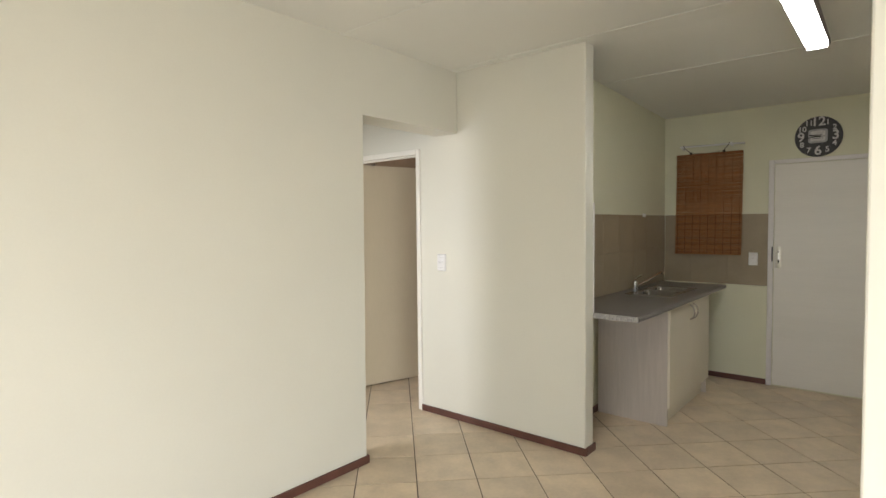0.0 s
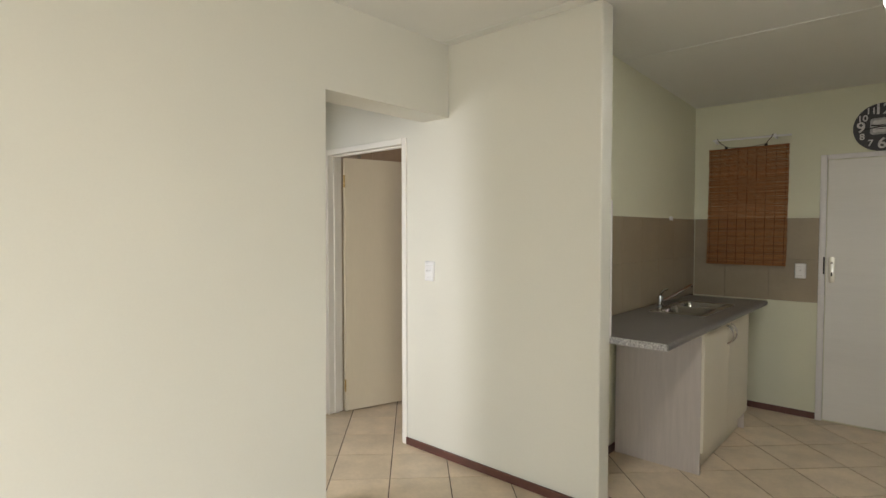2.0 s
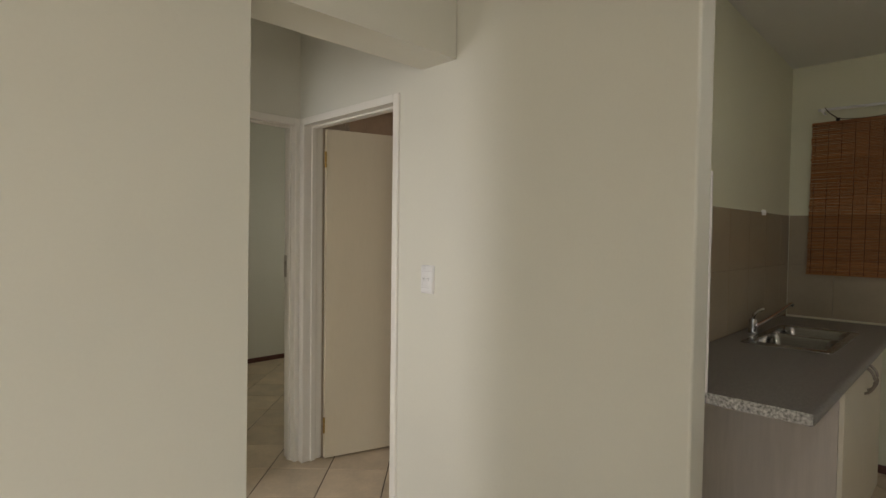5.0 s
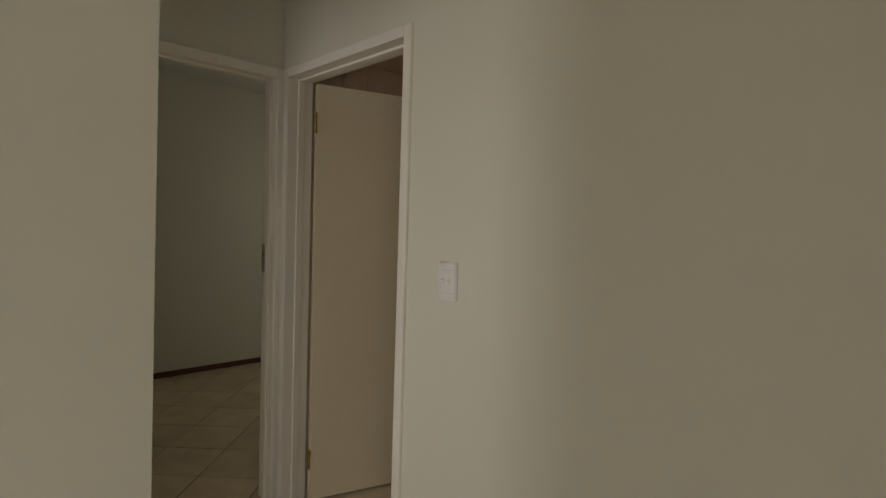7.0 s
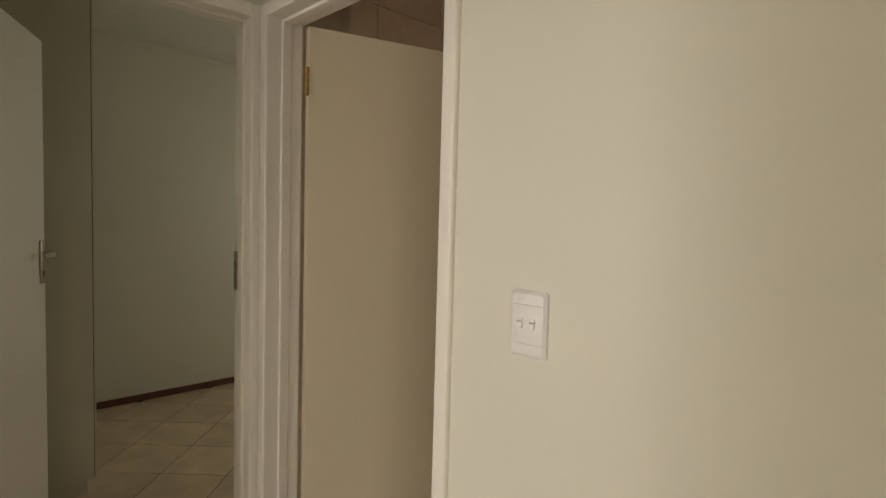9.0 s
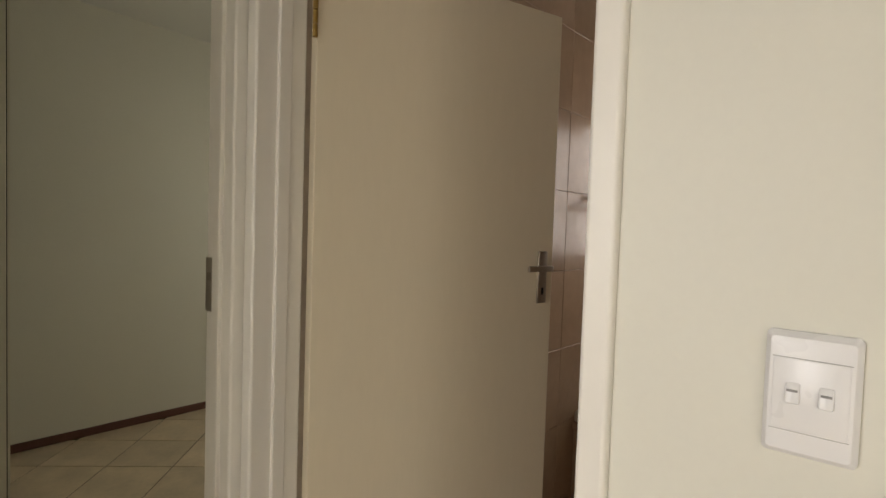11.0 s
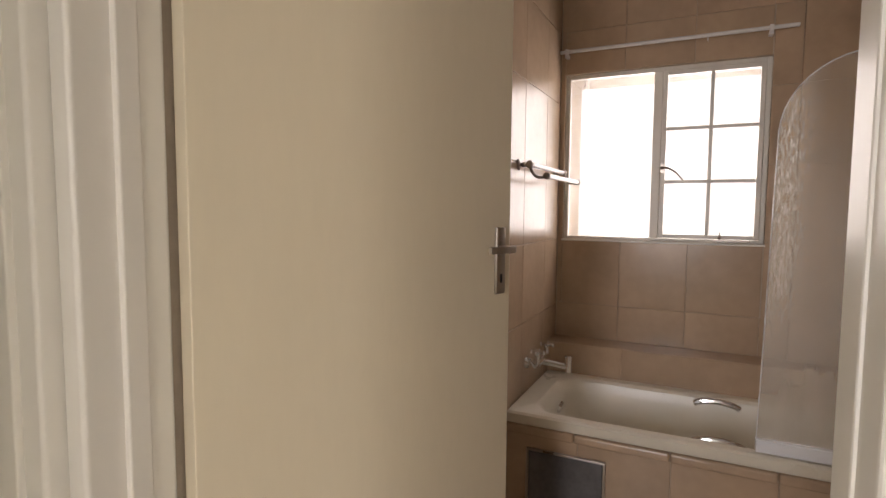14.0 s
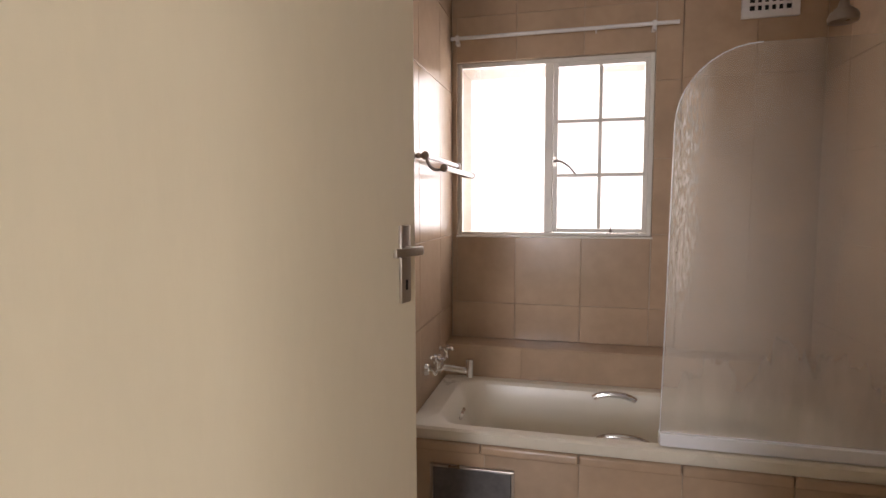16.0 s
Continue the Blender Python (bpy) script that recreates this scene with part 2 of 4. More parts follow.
def cyl(a, b, r, r2=None, n=20, bm=None, bevel=0.0, m=None):
    """A round bar from a to b."""
    a, b = Vector(a), Vector(b)
    own = bmesh.new()
    bmesh.ops.create_cone(own, cap_ends=True, segments=n, radius1=r, radius2=r if r2 is None else r2, depth=(b - a).length)
    if bevel:
        bmesh.ops.bevel(own, geom=[e for e in own.edges if any(len(f.verts) > 4 for f in e.link_faces)], offset=bevel, segments=2, affect="EDGES")
    bmesh.ops.transform(own, matrix=Matrix.Translation((a + b) / 2) @ (b - a).to_track_quat("Z", "Y").to_matrix().to_4x4(), verts=own.verts)
    return joined(bm, own, m)


def ball(c, r, bm=None, squash=(1, 1, 1)):
    own = bmesh.new()
    bmesh.ops.create_uvsphere(own, u_segments=16, v_segments=10, radius=r, matrix=Matrix.Translation(c) @ Matrix.Diagonal((*squash, 1)))
    return joined(bm, own)


def tube(points, r, n=10, bm=None, r_end=None):
    """A bent pipe along the points."""
    own = bmesh.new()
    pts = [Vector(p) for p in points]
    rings = []
    for i, p in enumerate(pts):
        d = (pts[min(i + 1, len(pts) - 1)] - pts[max(i - 1, 0)]).normalized()
        q = d.to_track_quat("Z", "Y")
        rad = r if r_end is None else r + (r_end - r) * i / (len(pts) - 1)
        rings.append([own.verts.new(p + q @ Vector((rad * math.cos(k * math.tau / n), rad * math.sin(k * math.tau / n), 0))) for k in range(n)])
    for a, b in zip(rings, rings[1:]):
        for k in range(n):
            own.faces.new((a[k], a[(k + 1) % n], b[(k + 1) % n], b[k]))
    own.faces.new(rings[0])
    own.faces.new(rings[-1])
    return joined(bm, own)


def curve(p0, p1, p2, p3, n=10):
    p0, p1, p2, p3 = map(Vector, (p0, p1, p2, p3))
    return [(1 - t) ** 3 * p0 + 3 * t * (1 - t) ** 2 * p1 + 3 * t * t * (1 - t) * p2 + t ** 3 * p3 for t in (i / n for i in range(n + 1))]


def rounded(cx, cy, hx, hy, r, z, n=8):
    """A ring of points: a rectangle with round corners."""
    pts = []
    for sx, sy, a0 in ((1, 1, 0), (-1, 1, 90), (-1, -1, 180), (1, -1, 270)):
        for k in range(n + 1):
            a = radians(a0 + 90 * k / n)
            pts.append((cx + sx * (hx - r) + r * math.cos(a), cy + sy * (hy - r) + r * math.sin(a), z))
    return pts


def loft(rings, cap_first=False, cap_last=True):
    bm = bmesh.new()
    vs = [[bm.verts.new(p) for p in ring] for ring in rings]
    k = len(vs[0])
    for a, b in zip(vs, vs[1:]):
        for i in range(k):
            bm.faces.new((a[i], a[(i + 1) % k], b[(i + 1) % k], b[i]))
    if cap_first:
        bm.faces.new(vs[0])
    if cap_last:
        bm.faces.new(vs[-1])
    return bm


def thing(name, place, label, category, group="", kind=""):
    ob = new(name)
    ob.empty_display_size = 0.1
    ob.location = place
    ob["base"] = list(place)
    return tagged(ob, label, category, group, kind)


def part(name, bm, material, parent, label="", smooth=False):
    """One mesh under a thing, or under a part."""
    ob = link(name, bm, material, smooth)
    ob.parent = parent
    ob.matrix_parent_inverse = Matrix.Translation(-parent.location)
    return tagged(ob, label) if label else ob


def piece(name, mesh, parent, m):
    ob = new(name, mesh)
    ob.parent = parent
    ob.matrix_parent_inverse = Matrix.Translation(-parent.location)
    ob.matrix_basis = m
    return ob


def setting(name, bm, material, label, category, smooth=False):
    return tagged(link(name, bm, material, smooth), label, category, kind="structure")


TILE_MESHES = {}


def tile_mesh(w, h, depth, material, soft=0.0012):
    """A tile lying on z = 0 with chamfered top edges, shared by all of that size."""
    key = (round(w, 3), round(h, 3), material.name)
    if key not in TILE_MESHES:
        me = bpy.data.meshes.new("tile")
        a, b = w / 2, h / 2
        v = [(sx * (a - i), sy * (b - i), z) for z, i in ((0, 0), (depth - soft, 0), (depth, soft)) for sx, sy in ((-1, -1), (1, -1), (1, 1), (-1, 1))]
        f = [(4 * r + k, 4 * r + (k + 1) % 4, 4 * r + 4 + (k + 1) % 4, 4 * r + 4 + k) for r in (0, 1) for k in range(4)] + [(8, 9, 10, 11)]
        me.from_pydata(v, [], f)
        me.materials.append(material)
        TILE_MESHES[key] = me
    return TILE_MESHES[key]


def tile_wall(parent, origin, u, v, width, height, pw, ph, material, gap=0.0024, depth=0.004, margin=0.06, u0=0.0, v0=0.0, holes=(), name="tile"):
    """Tiles on the plane through origin along u and v, cut at the borders and at holes (u0, u1, v0, v1)."""
    u, v, origin = Vector(u), Vector(v), Vector(origin)
    n = u.cross(v)
    base = Matrix((u, v, n)).transposed().to_4x4()
    us = sorted({0.0, width, *[u0 + pw * i for i in range(-2, 60) if margin < u0 + pw * i < width - margin]})
    vs = sorted({0.0, height, *[v0 + ph * i for i in range(-2, 60) if margin < v0 + ph * i < height - margin]})
    for a0, a1 in zip(us, us[1:]):
        for b0, b1 in zip(vs, vs[1:]):
            rects = [(a0, a1, b0, b1)]
            for h in holes:
                nxt = []
                for r in rects:
                    if r[1] <= h[0] or r[0] >= h[1] or r[3] <= h[2] or r[2] >= h[3]:
                        nxt.append(r)
                        continue
                    nxt += [(r[0], h[0], r[2], r[3]), (h[1], r[1], r[2], r[3]), (max(r[0], h[0]), min(r[1], h[1]), r[2], h[2]), (max(r[0], h[0]), min(r[1], h[1]), h[3], r[3])]
                rects = nxt
            for c0, c1, d0, d1 in rects:
                if c1 - c0 > 0.012 and d1 - d0 > 0.012:
                    me = tile_mesh(c1 - c0 - gap, d1 - d0 - gap, depth, material)
                    piece(name, me, parent, Matrix.Translation(origin + u * (c0 + c1) / 2 + v * (d0 + d1) / 2) @ base)


# ---- structure ----
H = 2.61
XS, XT = 3.33, 3.45       # passage wall with the light switch: both faces
YL, YM = 2.39, 2.61       # long living room wall: both faces
YE, YF = 3.70, 3.81       # wall between passage and bedroom
XK = 5.78                 # kitchen end wall
YK = 1.675                # kitchen side wall
XB, YB, YR = 5.63, 3.603, 2.05   # bathroom: window wall, tap wall, shower wall
FAR = 6.24                # bedroom back wall


def outline_wall(points, along, a, b, round_edges=0.0):
    """One solid wall: an outline in the upright plane, pushed through from a to b; along: the axis of its thickness. Its upright edges are rounded."""
    bm = bmesh.new()
    put = (lambda p, d: (d, p[0], p[1])) if along == "x" else (lambda p, d: (p[0], d, p[1]))
    lo, hi = ([bm.verts.new(put(p, d)) for p in points] for d in (a, b))
    bm.faces.new(lo)
    bm.faces.new(hi)
    k = len(points)
    for i in range(k):
        bm.faces.new((lo[i], lo[(i + 1) % k], hi[(i + 1) % k], hi[i]))
    if round_edges:
        up = [e for e in bm.edges if len(e.link_faces) == 2 and abs((e.verts[0].co - e.verts[1].co).normalized().z) > 0.99]
        bmesh.ops.bevel(bm, geom=up, offset=round_edges, segments=4, affect="EDGES", profile=0.5)
    return bm


setting("floor", box(-2.2, 6.1, -2.6, 6.5, -0.12, -0.004), GROUT, "tiled floor with dark grout lines", "floor")
bm = bmesh.new()
def ceiling_height(x):
    """The ceiling falls slightly towards the outer wall."""
    return H - max(0.0, x - 3.46) * 0.039


for x0, x1 in ((-2.2, 3.46), (3.46, 6.1)):
    own = box(x0, x1, -2.6, 6.5, 0, 0.1)
    for vert in own.verts:
        vert.co.z += ceiling_height(vert.co.x)
    joined(bm, own)
for x in (2.255, 3.26, 4.26):
    z = ceiling_height(x)
    box(x - 0.018, x + 0.018, -2.5, YL - 0.001 if x < XS else 1.67, z - 0.006, z - 0.0005, 0.002, None, bm)
setting("ceiling", bm, CEIL, "white board ceiling with flat cover strips", "ceiling")
setting("wall_living", outline_wall([(-2.0, 0), (2.39, 0), (2.39, 2.165), (XS, 2.165), (XS, H), (-2.0, H)], "y", YL, YM, 0.010), PAINT, "cream painted living room wall with a lintel over the passage", "wall")
setting("wall_passage", outline_wall([(1.372, 0), (2.770, 0), (2.770, 2.087), (3.682, 2.087), (3.682, 0), (YF, 0), (YF, H), (1.372, H)], "x", XS, XT, 0.010), PAINT, "cream painted wall with rounded corner beside the bathroom door", "wall")
setting("wall_passage_side", boxes([(2.17, 2.39, 3.52, YE, 0, H), (2.17, 2.39, YM, 3.52, 2.06, H)]), PAINT, "cream painted passage side wall over a doorway", "wall")
setting("wall_side_room", boxes([(0.40, 0.55, YM, 3.09, 0, H), (0.40, 0.55, 3.65, YE, 0, H), (0.40, 0.55, 3.09, 3.65, 0, 0.82), (0.40, 0.55, 3.09, 3.65, 2.08, H), (0.40, 1.2, YE, YF, 0, H)]), PAINT, "cream painted side room wall with a window opening", "wall")
setting("wall_bedroom", outline_wall([(1.2, 0), (2.417, 0), (2.417, 2.09), (XS, 2.09), (XS, H), (1.2, H)], "y", YE, YF), PAINT, "cream painted wall around the bedroom door", "wall")
setting("wall_bedroom_bath", boxes([(XT, 5.72, 3.70, YF, 0, H)]), PAINT, "cream painted wall between bedroom and bathroom", "wall")
setting("wall_bedroom_back", boxes([(1.2, 5.82, FAR, FAR + 0.15, 0, H)]), PAINT, "cream painted bedroom back wall", "wall")
setting("wall_bedroom_side", boxes([(1.05, 1.2, YE, FAR + 0.15, 0, H)]), PAINT, "cream painted bedroom side wall", "wall")
setting("wall_bedroom_window", boxes([(5.72, 5.85, YF, 4.3, 0, H), (5.72, 5.85, 5.5, FAR, 0, H), (5.72, 5.85, 4.3, 5.5, 0, 0.95), (5.72, 5.85, 4.3, 5.5, 2.05, H)]), PAINT, "cream painted bedroom wall with a window opening", "wall")
setting("wall_kitchen_side", boxes([(XT, XK, YK, YR - 0.01, 0, H)]), PAINT_GREEN_LIT, "painted kitchen wall above brown tiles, coloured as in greenish light", "wall")
setting("wall_kitchen_end", boxes([(XK, 5.93, -1.2, YR - 0.01, 0, H)]), PAINT_GREEN_LIT, "painted kitchen end wall with clock and door, coloured as in greenish light", "wall")
setting("wall_kitchen_far", boxes([(1.6, 5.93, -1.32, -1.2, 0, H)]), PAINT, "plain painted kitchen wall", "wall")
setting("wall_nib", boxes([(1.62, 1.74, -1.2, -0.075, 0, H)], 0.006), PAINT, "cream painted end of a short dividing wall", "wall")
setting("wall_living_back", boxes([(-2.1, -1.7, -2.5, -2.35, 0, H), (0.5, 1.74, -2.5, -2.35, 0, H), (-1.7, 0.5, -2.5, -2.35, 2.1, H), (1.62, 1.74, -2.35, -1.32, 0, H)]), PAINT, "plain painted living room wall", "wall")
setting("wall_patio", boxes([(-2.1, -1.95, -2.35, -1.45, 0, H), (-2.1, -1.95, 0.95, YM, 0, H), (-2.1, -1.95, -1.45, 0.95, 2.4, H)]), PAINT, "painted wall around a glazed patio door", "wall")

# bathroom shell: screed behind the tiles
WIN = (2.690, 3.575, 1.185, 1.995)   # window opening: y from, to, z from, to
setting("wall_bath_window", boxes([(XB, 6.00, YR - 0.01, WIN[0], 0, H), (XB, 6.00, WIN[1], 3.70, 0, H), (XB, 6.00, WIN[0], WIN[1], 0, WIN[2]), (XB, 6.00, WIN[0], WIN[1], WIN[3], H)]), BGROUT, "brown tiled bathroom wall around the window", "wall")
setting("wall_bath_taps", boxes([(3.62, XB, YB, 3.70, 0, H), (XT, 3.62, 3.65, 3.70, 0, H)]), BGROUT, "brown tiled bathroom wall with towel rail and bath taps", "wall")
setting("wall_bath_shower", boxes([(XT, XB, YR - 0.01, YR, 0, H)]), BGROUT, "brown tiled bathroom wall with shower head", "wall")
setting("wall_bath_front", boxes([(XT, XT + 0.012, YR, 2.770, 0, H)]), BGROUT, "bathroom side of the passage wall", "wall")
setting("bath_ledge", boxes([(5.475, XB, YR, YB, 0, 0.688)], 0.003), BTILE, "tiled ledge along the bathroom window wall", "ledge")
setting("pilaster", boxes([(XB - 0.03, XB, YR, 2.585, 0.688, H)], 0.002), BTILE, "shallow tiled pilaster beside the bathroom window", "wall")



# skirting
def skirting(name, a, b, side):
    """A board with a rounded top from a to b; side: the way it stands out from the wall."""
    (ax, ay), (bx, by) = a, b
    t, h = 0.014, 0.050
    lo = (min(ax, bx, ax + side[0] * t, bx + side[0] * t), max(ax, bx, ax + side[0] * t, bx + side[0] * t))
    hi = (min(ay, by, ay + side[1] * t, by + side[1] * t), max(ay, by, ay + side[1] * t, by + side[1] * t))
    setting(name, box(lo[0], lo[1], hi[0], hi[1], 0.0, h, 0.004), SKIRT, "dark red-brown wooden skirting board along the wall", "skirting board")


skirting("baseboard", (-1.9, YL), (2.40, YL), (0, -1))
skirting("baseboard", (2.39, YL), (2.39, YM), (1, 0))
skirting("baseboard", (XS, 1.359), (XS, 2.770), (-1, 0))
skirting("baseboard", (XS, 1.372), (3.464, 1.372), (0, -1))
skirting("baseboard", (XK, 0.765), (XK, YK), (-1, 0))
skirting("baseboard", (XT, YK), (XK, YK), (0, -1))
skirting("baseboard", (1.3, FAR), (5.7, FAR), (0, -1))


# ---- doors ----
def door_frame(parent, u0, u1, top, m, depth, white, face=0.045):
    """A pressed steel frame; local u across the opening, w through the wall, z up."""
    for a, b, s0, s1 in ((u0 - face, u0, u0 - 0.003, u0 + 0.003), (u1, u1 + face, u1 - 0.010, u1 + 0.003)):
        bm = box(a, b, -0.014, depth + 0.004, 0, top + face, 0.007, m, seg=4)
        part("jamb", bm, white, parent)
        part("stop", box(s0, s1, depth - 0.078, depth - 0.043, 0, top, 0.003, m), white, parent)
    part("head", box(u0, u1, -0.013, depth + 0.003, top, top + face - 0.001, 0.003, m, seg=3), white, parent)
    part("stop", box(u0 + 0.010, u1 - 0.010, depth - 0.078, depth - 0.043, top - 0.010, top + 0.003, 0.004, m), white, parent)


def hinge(parent, m, z):
    bm = bmesh.new()
    for k in range(3):
        cyl((0, 0, z + k * 0.033), (0, 0, z + k * 0.033 + 0.031), 0.0065, bm=bm, bevel=0.001, n=12, m=m)
    part("hinge", bm, BRASS, parent, "brass butt hinge", True)


def lever_set(parent, m, side):
    """A back plate with a lever handle and keyhole; local u along the leaf, w off its face (times side), z up."""
    s = side
    plate = part("handle_plate", box(-0.018, 0.018, min(0.0, s * 0.009), max(0.0, s * 0.009), -0.100, 0.066, 0.003, m), STEEL, parent, "brushed steel handle plate", True)
    bm2 = cyl((0, 0.004 * s, 0.013), (0, 0.045 * s, 0.013), 0.009, bm=None, n=16, m=m)
    box(-0.088, 0.013, min(s * 0.036, s * 0.046), max(s * 0.036, s * 0.046), 0.004, 0.022, 0.003, m, bm2)
    part("lever", bm2, STEEL, plate, "steel lever handle", True)
    part("keyhole", box(-0.004, 0.004, s * 0.009, s * 0.0098, -0.072, -0.050, 0.001, m), BLACK, plate, "dark keyhole")


# bathroom door: hinged on the far jamb, three quarters open into the bathroom
m_bath = Matrix(((0, 1, 0, XS), (1, 0, 0, 0), (0, 0, 1, 0), (0, 0, 0, 1)))
bath_door = thing("door_1", (XS, 3.2, 0), "cream painted flush door standing open into the bathroom in a pale steel frame", "door", kind="structure")
door_frame(bath_door, 2.808, 3.640, 2.045, m_bath, XT - XS, ENAMEL, 0.042)
BATH_TURN = -16.5
m_leaf = Matrix.Translation((3.455, 3.632, 0)) @ Matrix.Rotation(radians(BATH_TURN), 4, "Z")
leaf = part("door_leaf", box(0.004, 0.806, -0.040, 0.0, 0.010, 2.035, 0.002, m_leaf), LEAF, bath_door, "cream painted flush door leaf")
lever_set(leaf, m_leaf @ Matrix.Translation((0.758, -0.040, 1.222)), -1)
for z in (0.17, 1.80):
    hinge(leaf, m_leaf @ Matrix.Translation((-0.003, -0.046, 0)), z)

# bedroom door: hinged on the side jamb, open into the bedroom
m_bed = Matrix(((1, 0, 0, 0), (0, 1, 0, YE), (0, 0, 1, 0), (0, 0, 0, 1)))
bed_door = thing("door_2", (2.87, YE, 0), "white painted flush door standing open into the bedroom in a cream frame", "door", kind="structure")
door_frame(bed_door, 2.462, 3.290, 2.045, m_bed, YF - YE, ENAMEL)
m_leaf2 = Matrix.Translation((2.470, YF + 0.012, 0)) @ Matrix.Rotation(radians(65.0), 4, "Z")
leaf2 = part("door_leaf", box(0.004, 0.806, -0.040, 0.0, 0.010, 2.035, 0.002, m_leaf2), LEAF_WHITE, bed_door, "white painted flush door leaf")
lever_set(leaf2, m_leaf2 @ Matrix.Translation((0.762, -0.040, 1.205)), -1)
part("far_lever", tube([m_leaf2 @ Vector(p) for p in ((0.762, 0.0, 1.218), (0.762, 0.045, 1.218), (0.72, 0.05, 1.216), (0.67, 0.045, 1.212))], 0.010), STEEL, leaf2, "steel lever handle", True)
part("strike_plate", box(3.2855, 3.2895, 3.772, 3.809, 1.128, 1.262, 0.001), STEEL, bed_door, "worn steel strike plate")
part("strike_slot", box(3.2850, 3.2856, 3.780, 3.802, 1.205, 1.225), BRONZE, bed_door, "dull latch slot")

# front door, closed
m_front = Matrix(((0, 1, 0, XK), (1, 0, 0, 0), (0, 0, 1, 0), (0, 0, 0, 1)))
front_door = thing("door_3", (XK, 0.3, 0), "closed pale grey wooden front door in a white frame", "door", kind="structure")
bm = boxes([(XK - 0.022, XK, 0.722, 0.764, 0, 2.032), (XK - 0.022, XK, -0.142, -0.100, 0, 2.032), (XK - 0.022, XK, -0.100, 0.722, 1.995, 2.032)], 0.004)
part("door_frame", bm, FRAME_WHITE, front_door, "white painted door frame", True)
fleaf = part("door_leaf", box(XK - 0.010, XK - 0.0005, -0.096, 0.717, 0.012, 1.990, 0.002), LEAF_WHITE, front_door, "pale grey door leaf with faint horizontal grain")
own = loft([rounded(0, 0, 0.021, 0.098, 0.0205, z) for z in (0, 0.006)] + [rounded(0, 0, 0.018, 0.095, 0.0175, 0.008)])
bmesh.ops.transform(own, matrix=Matrix.Translation((XK - 0.010, 0.681, 1.165)) @ Matrix(((0, 0, -1, 0), (-1, 0, 0, 0), (0, 1, 0, 0), (0, 0, 0, 1))), verts=own.verts)
lock = part("lock_plate", own, LOCK, fleaf, "white oval lock plate with keyhole", True)
part("thumb_turn", cyl((XK - 0.018, 0.681, 1.215), (XK - 0.034, 0.681, 1.215), 0.008, 0.006, 14), BRONZE, lock, "small dark turn knob", True)
part("keyhole", box(XK - 0.0195, XK - 0.0178, 0.676, 0.686, 1.115, 1.145, 0.001), BLACK, lock, "dark keyhole")
part("strike", box(XK - 0.0235, XK - 0.0220, 0.724, 0.734, 1.13, 1.26), BLACK, front_door, "dark latch gap")

# ---- kitchen ----
counter = thing("worktop", (4.55, 1.37, 0.868), "grey speckled laminate worktop with rolled front edge over the sink cabinet", "worktop")
SX0, SX1, SY0, SY1 = 4.48, 5.20, 1.215, 1.560    # sink cut-out
bm = bmesh.new()
outer = ((3.464, 1.10), (5.656, 1.10), (5.656, YK - 0.008), (3.464, YK - 0.008))
inner = ((SX0, SY0), (SX1, SY0), (SX1, SY1), (SX0, SY1))
vo, vi = ([[bm.verts.new((x, y, z)) for x, y in ring] for z in (0.868, 0.905)] for ring in (outer, inner))
for k in range(4):
    q = (k + 1) % 4
    for lvl in (0, 1):
        bm.faces.new((vo[lvl][k], vo[lvl][q], vi[lvl][q], vi[lvl][k]))
    bm.faces.new((vo[0][k], vo[0][q], vo[1][q], vo[1][k]))
    bm.faces.new((vi[0][k], vi[0][q], vi[1][q], vi[1][k]))
part("top", bm, GRANITE, counter)
prof = [(1.10, 0.905), (1.088, 0.904), (1.080, 0.899), (1.076, 0.890), (1.076, 0.880), (1.080, 0.872), (1.088, 0.868), (1.10, 0.868)]
bm = bmesh.new()
ends = [[bm.verts.new((x, y, z)) for y, z in prof] for x in (3.464, 5.656)]
for k in range(len(prof) - 1):
    bm.faces.new((ends[0][k], ends[0][k + 1], ends[1][k + 1], ends[1][k]))
bm.faces.new(ends[0])
bm.faces.new(ends[1])
part("front_edge", bm, GRANITE, counter, "", True)
part("edge_band", boxes([(3.4625, 3.4638, 1.084, YK - 0.01, 0.869, 0.9045)]), GRANITE_EDGE, counter, "white and black flecked edge band")
part("edge_band", boxes([(5.6562, 5.6585, 1.084, YK - 0.01, 0.869, 0.9045)]), GRANITE_EDGE, counter, "white and black flecked edge band")

sink = thing("sink", (4.78, 1.39, 0.905), "stainless steel inset sink with a bowl and drainer", "sink")
cx, cy, hx, hy = (SX0 + SX1) / 2, (SY0 + SY1) / 2, (SX1 - SX0) / 2 + 0.014, (SY1 - SY0) / 2 + 0.014
bm = bmesh.new()
rings = [rounded(cx, cy, hx, hy, 0.03, 0.9055), rounded(cx, cy, hx - 0.003, hy - 0.003, 0.028, 0.910), rounded(cx, cy, hx - 0.016, hy - 0.016, 0.022, 0.909)]
def bowl(bx, half, depth):
    return [rounded(bx, cy, half, 0.150, 0.04, 0.9085), rounded(bx, cy, half - 0.008, 0.142, 0.045, 0.895), rounded(bx, cy, half - 0.02, 0.13, 0.05, 0.905 - depth * 0.92), rounded(bx, cy, half - 0.05, 0.10, 0.04, 0.905 - depth)]
part("rim", loft(rings, cap_last=False), SINK_STEEL, sink, "", True)
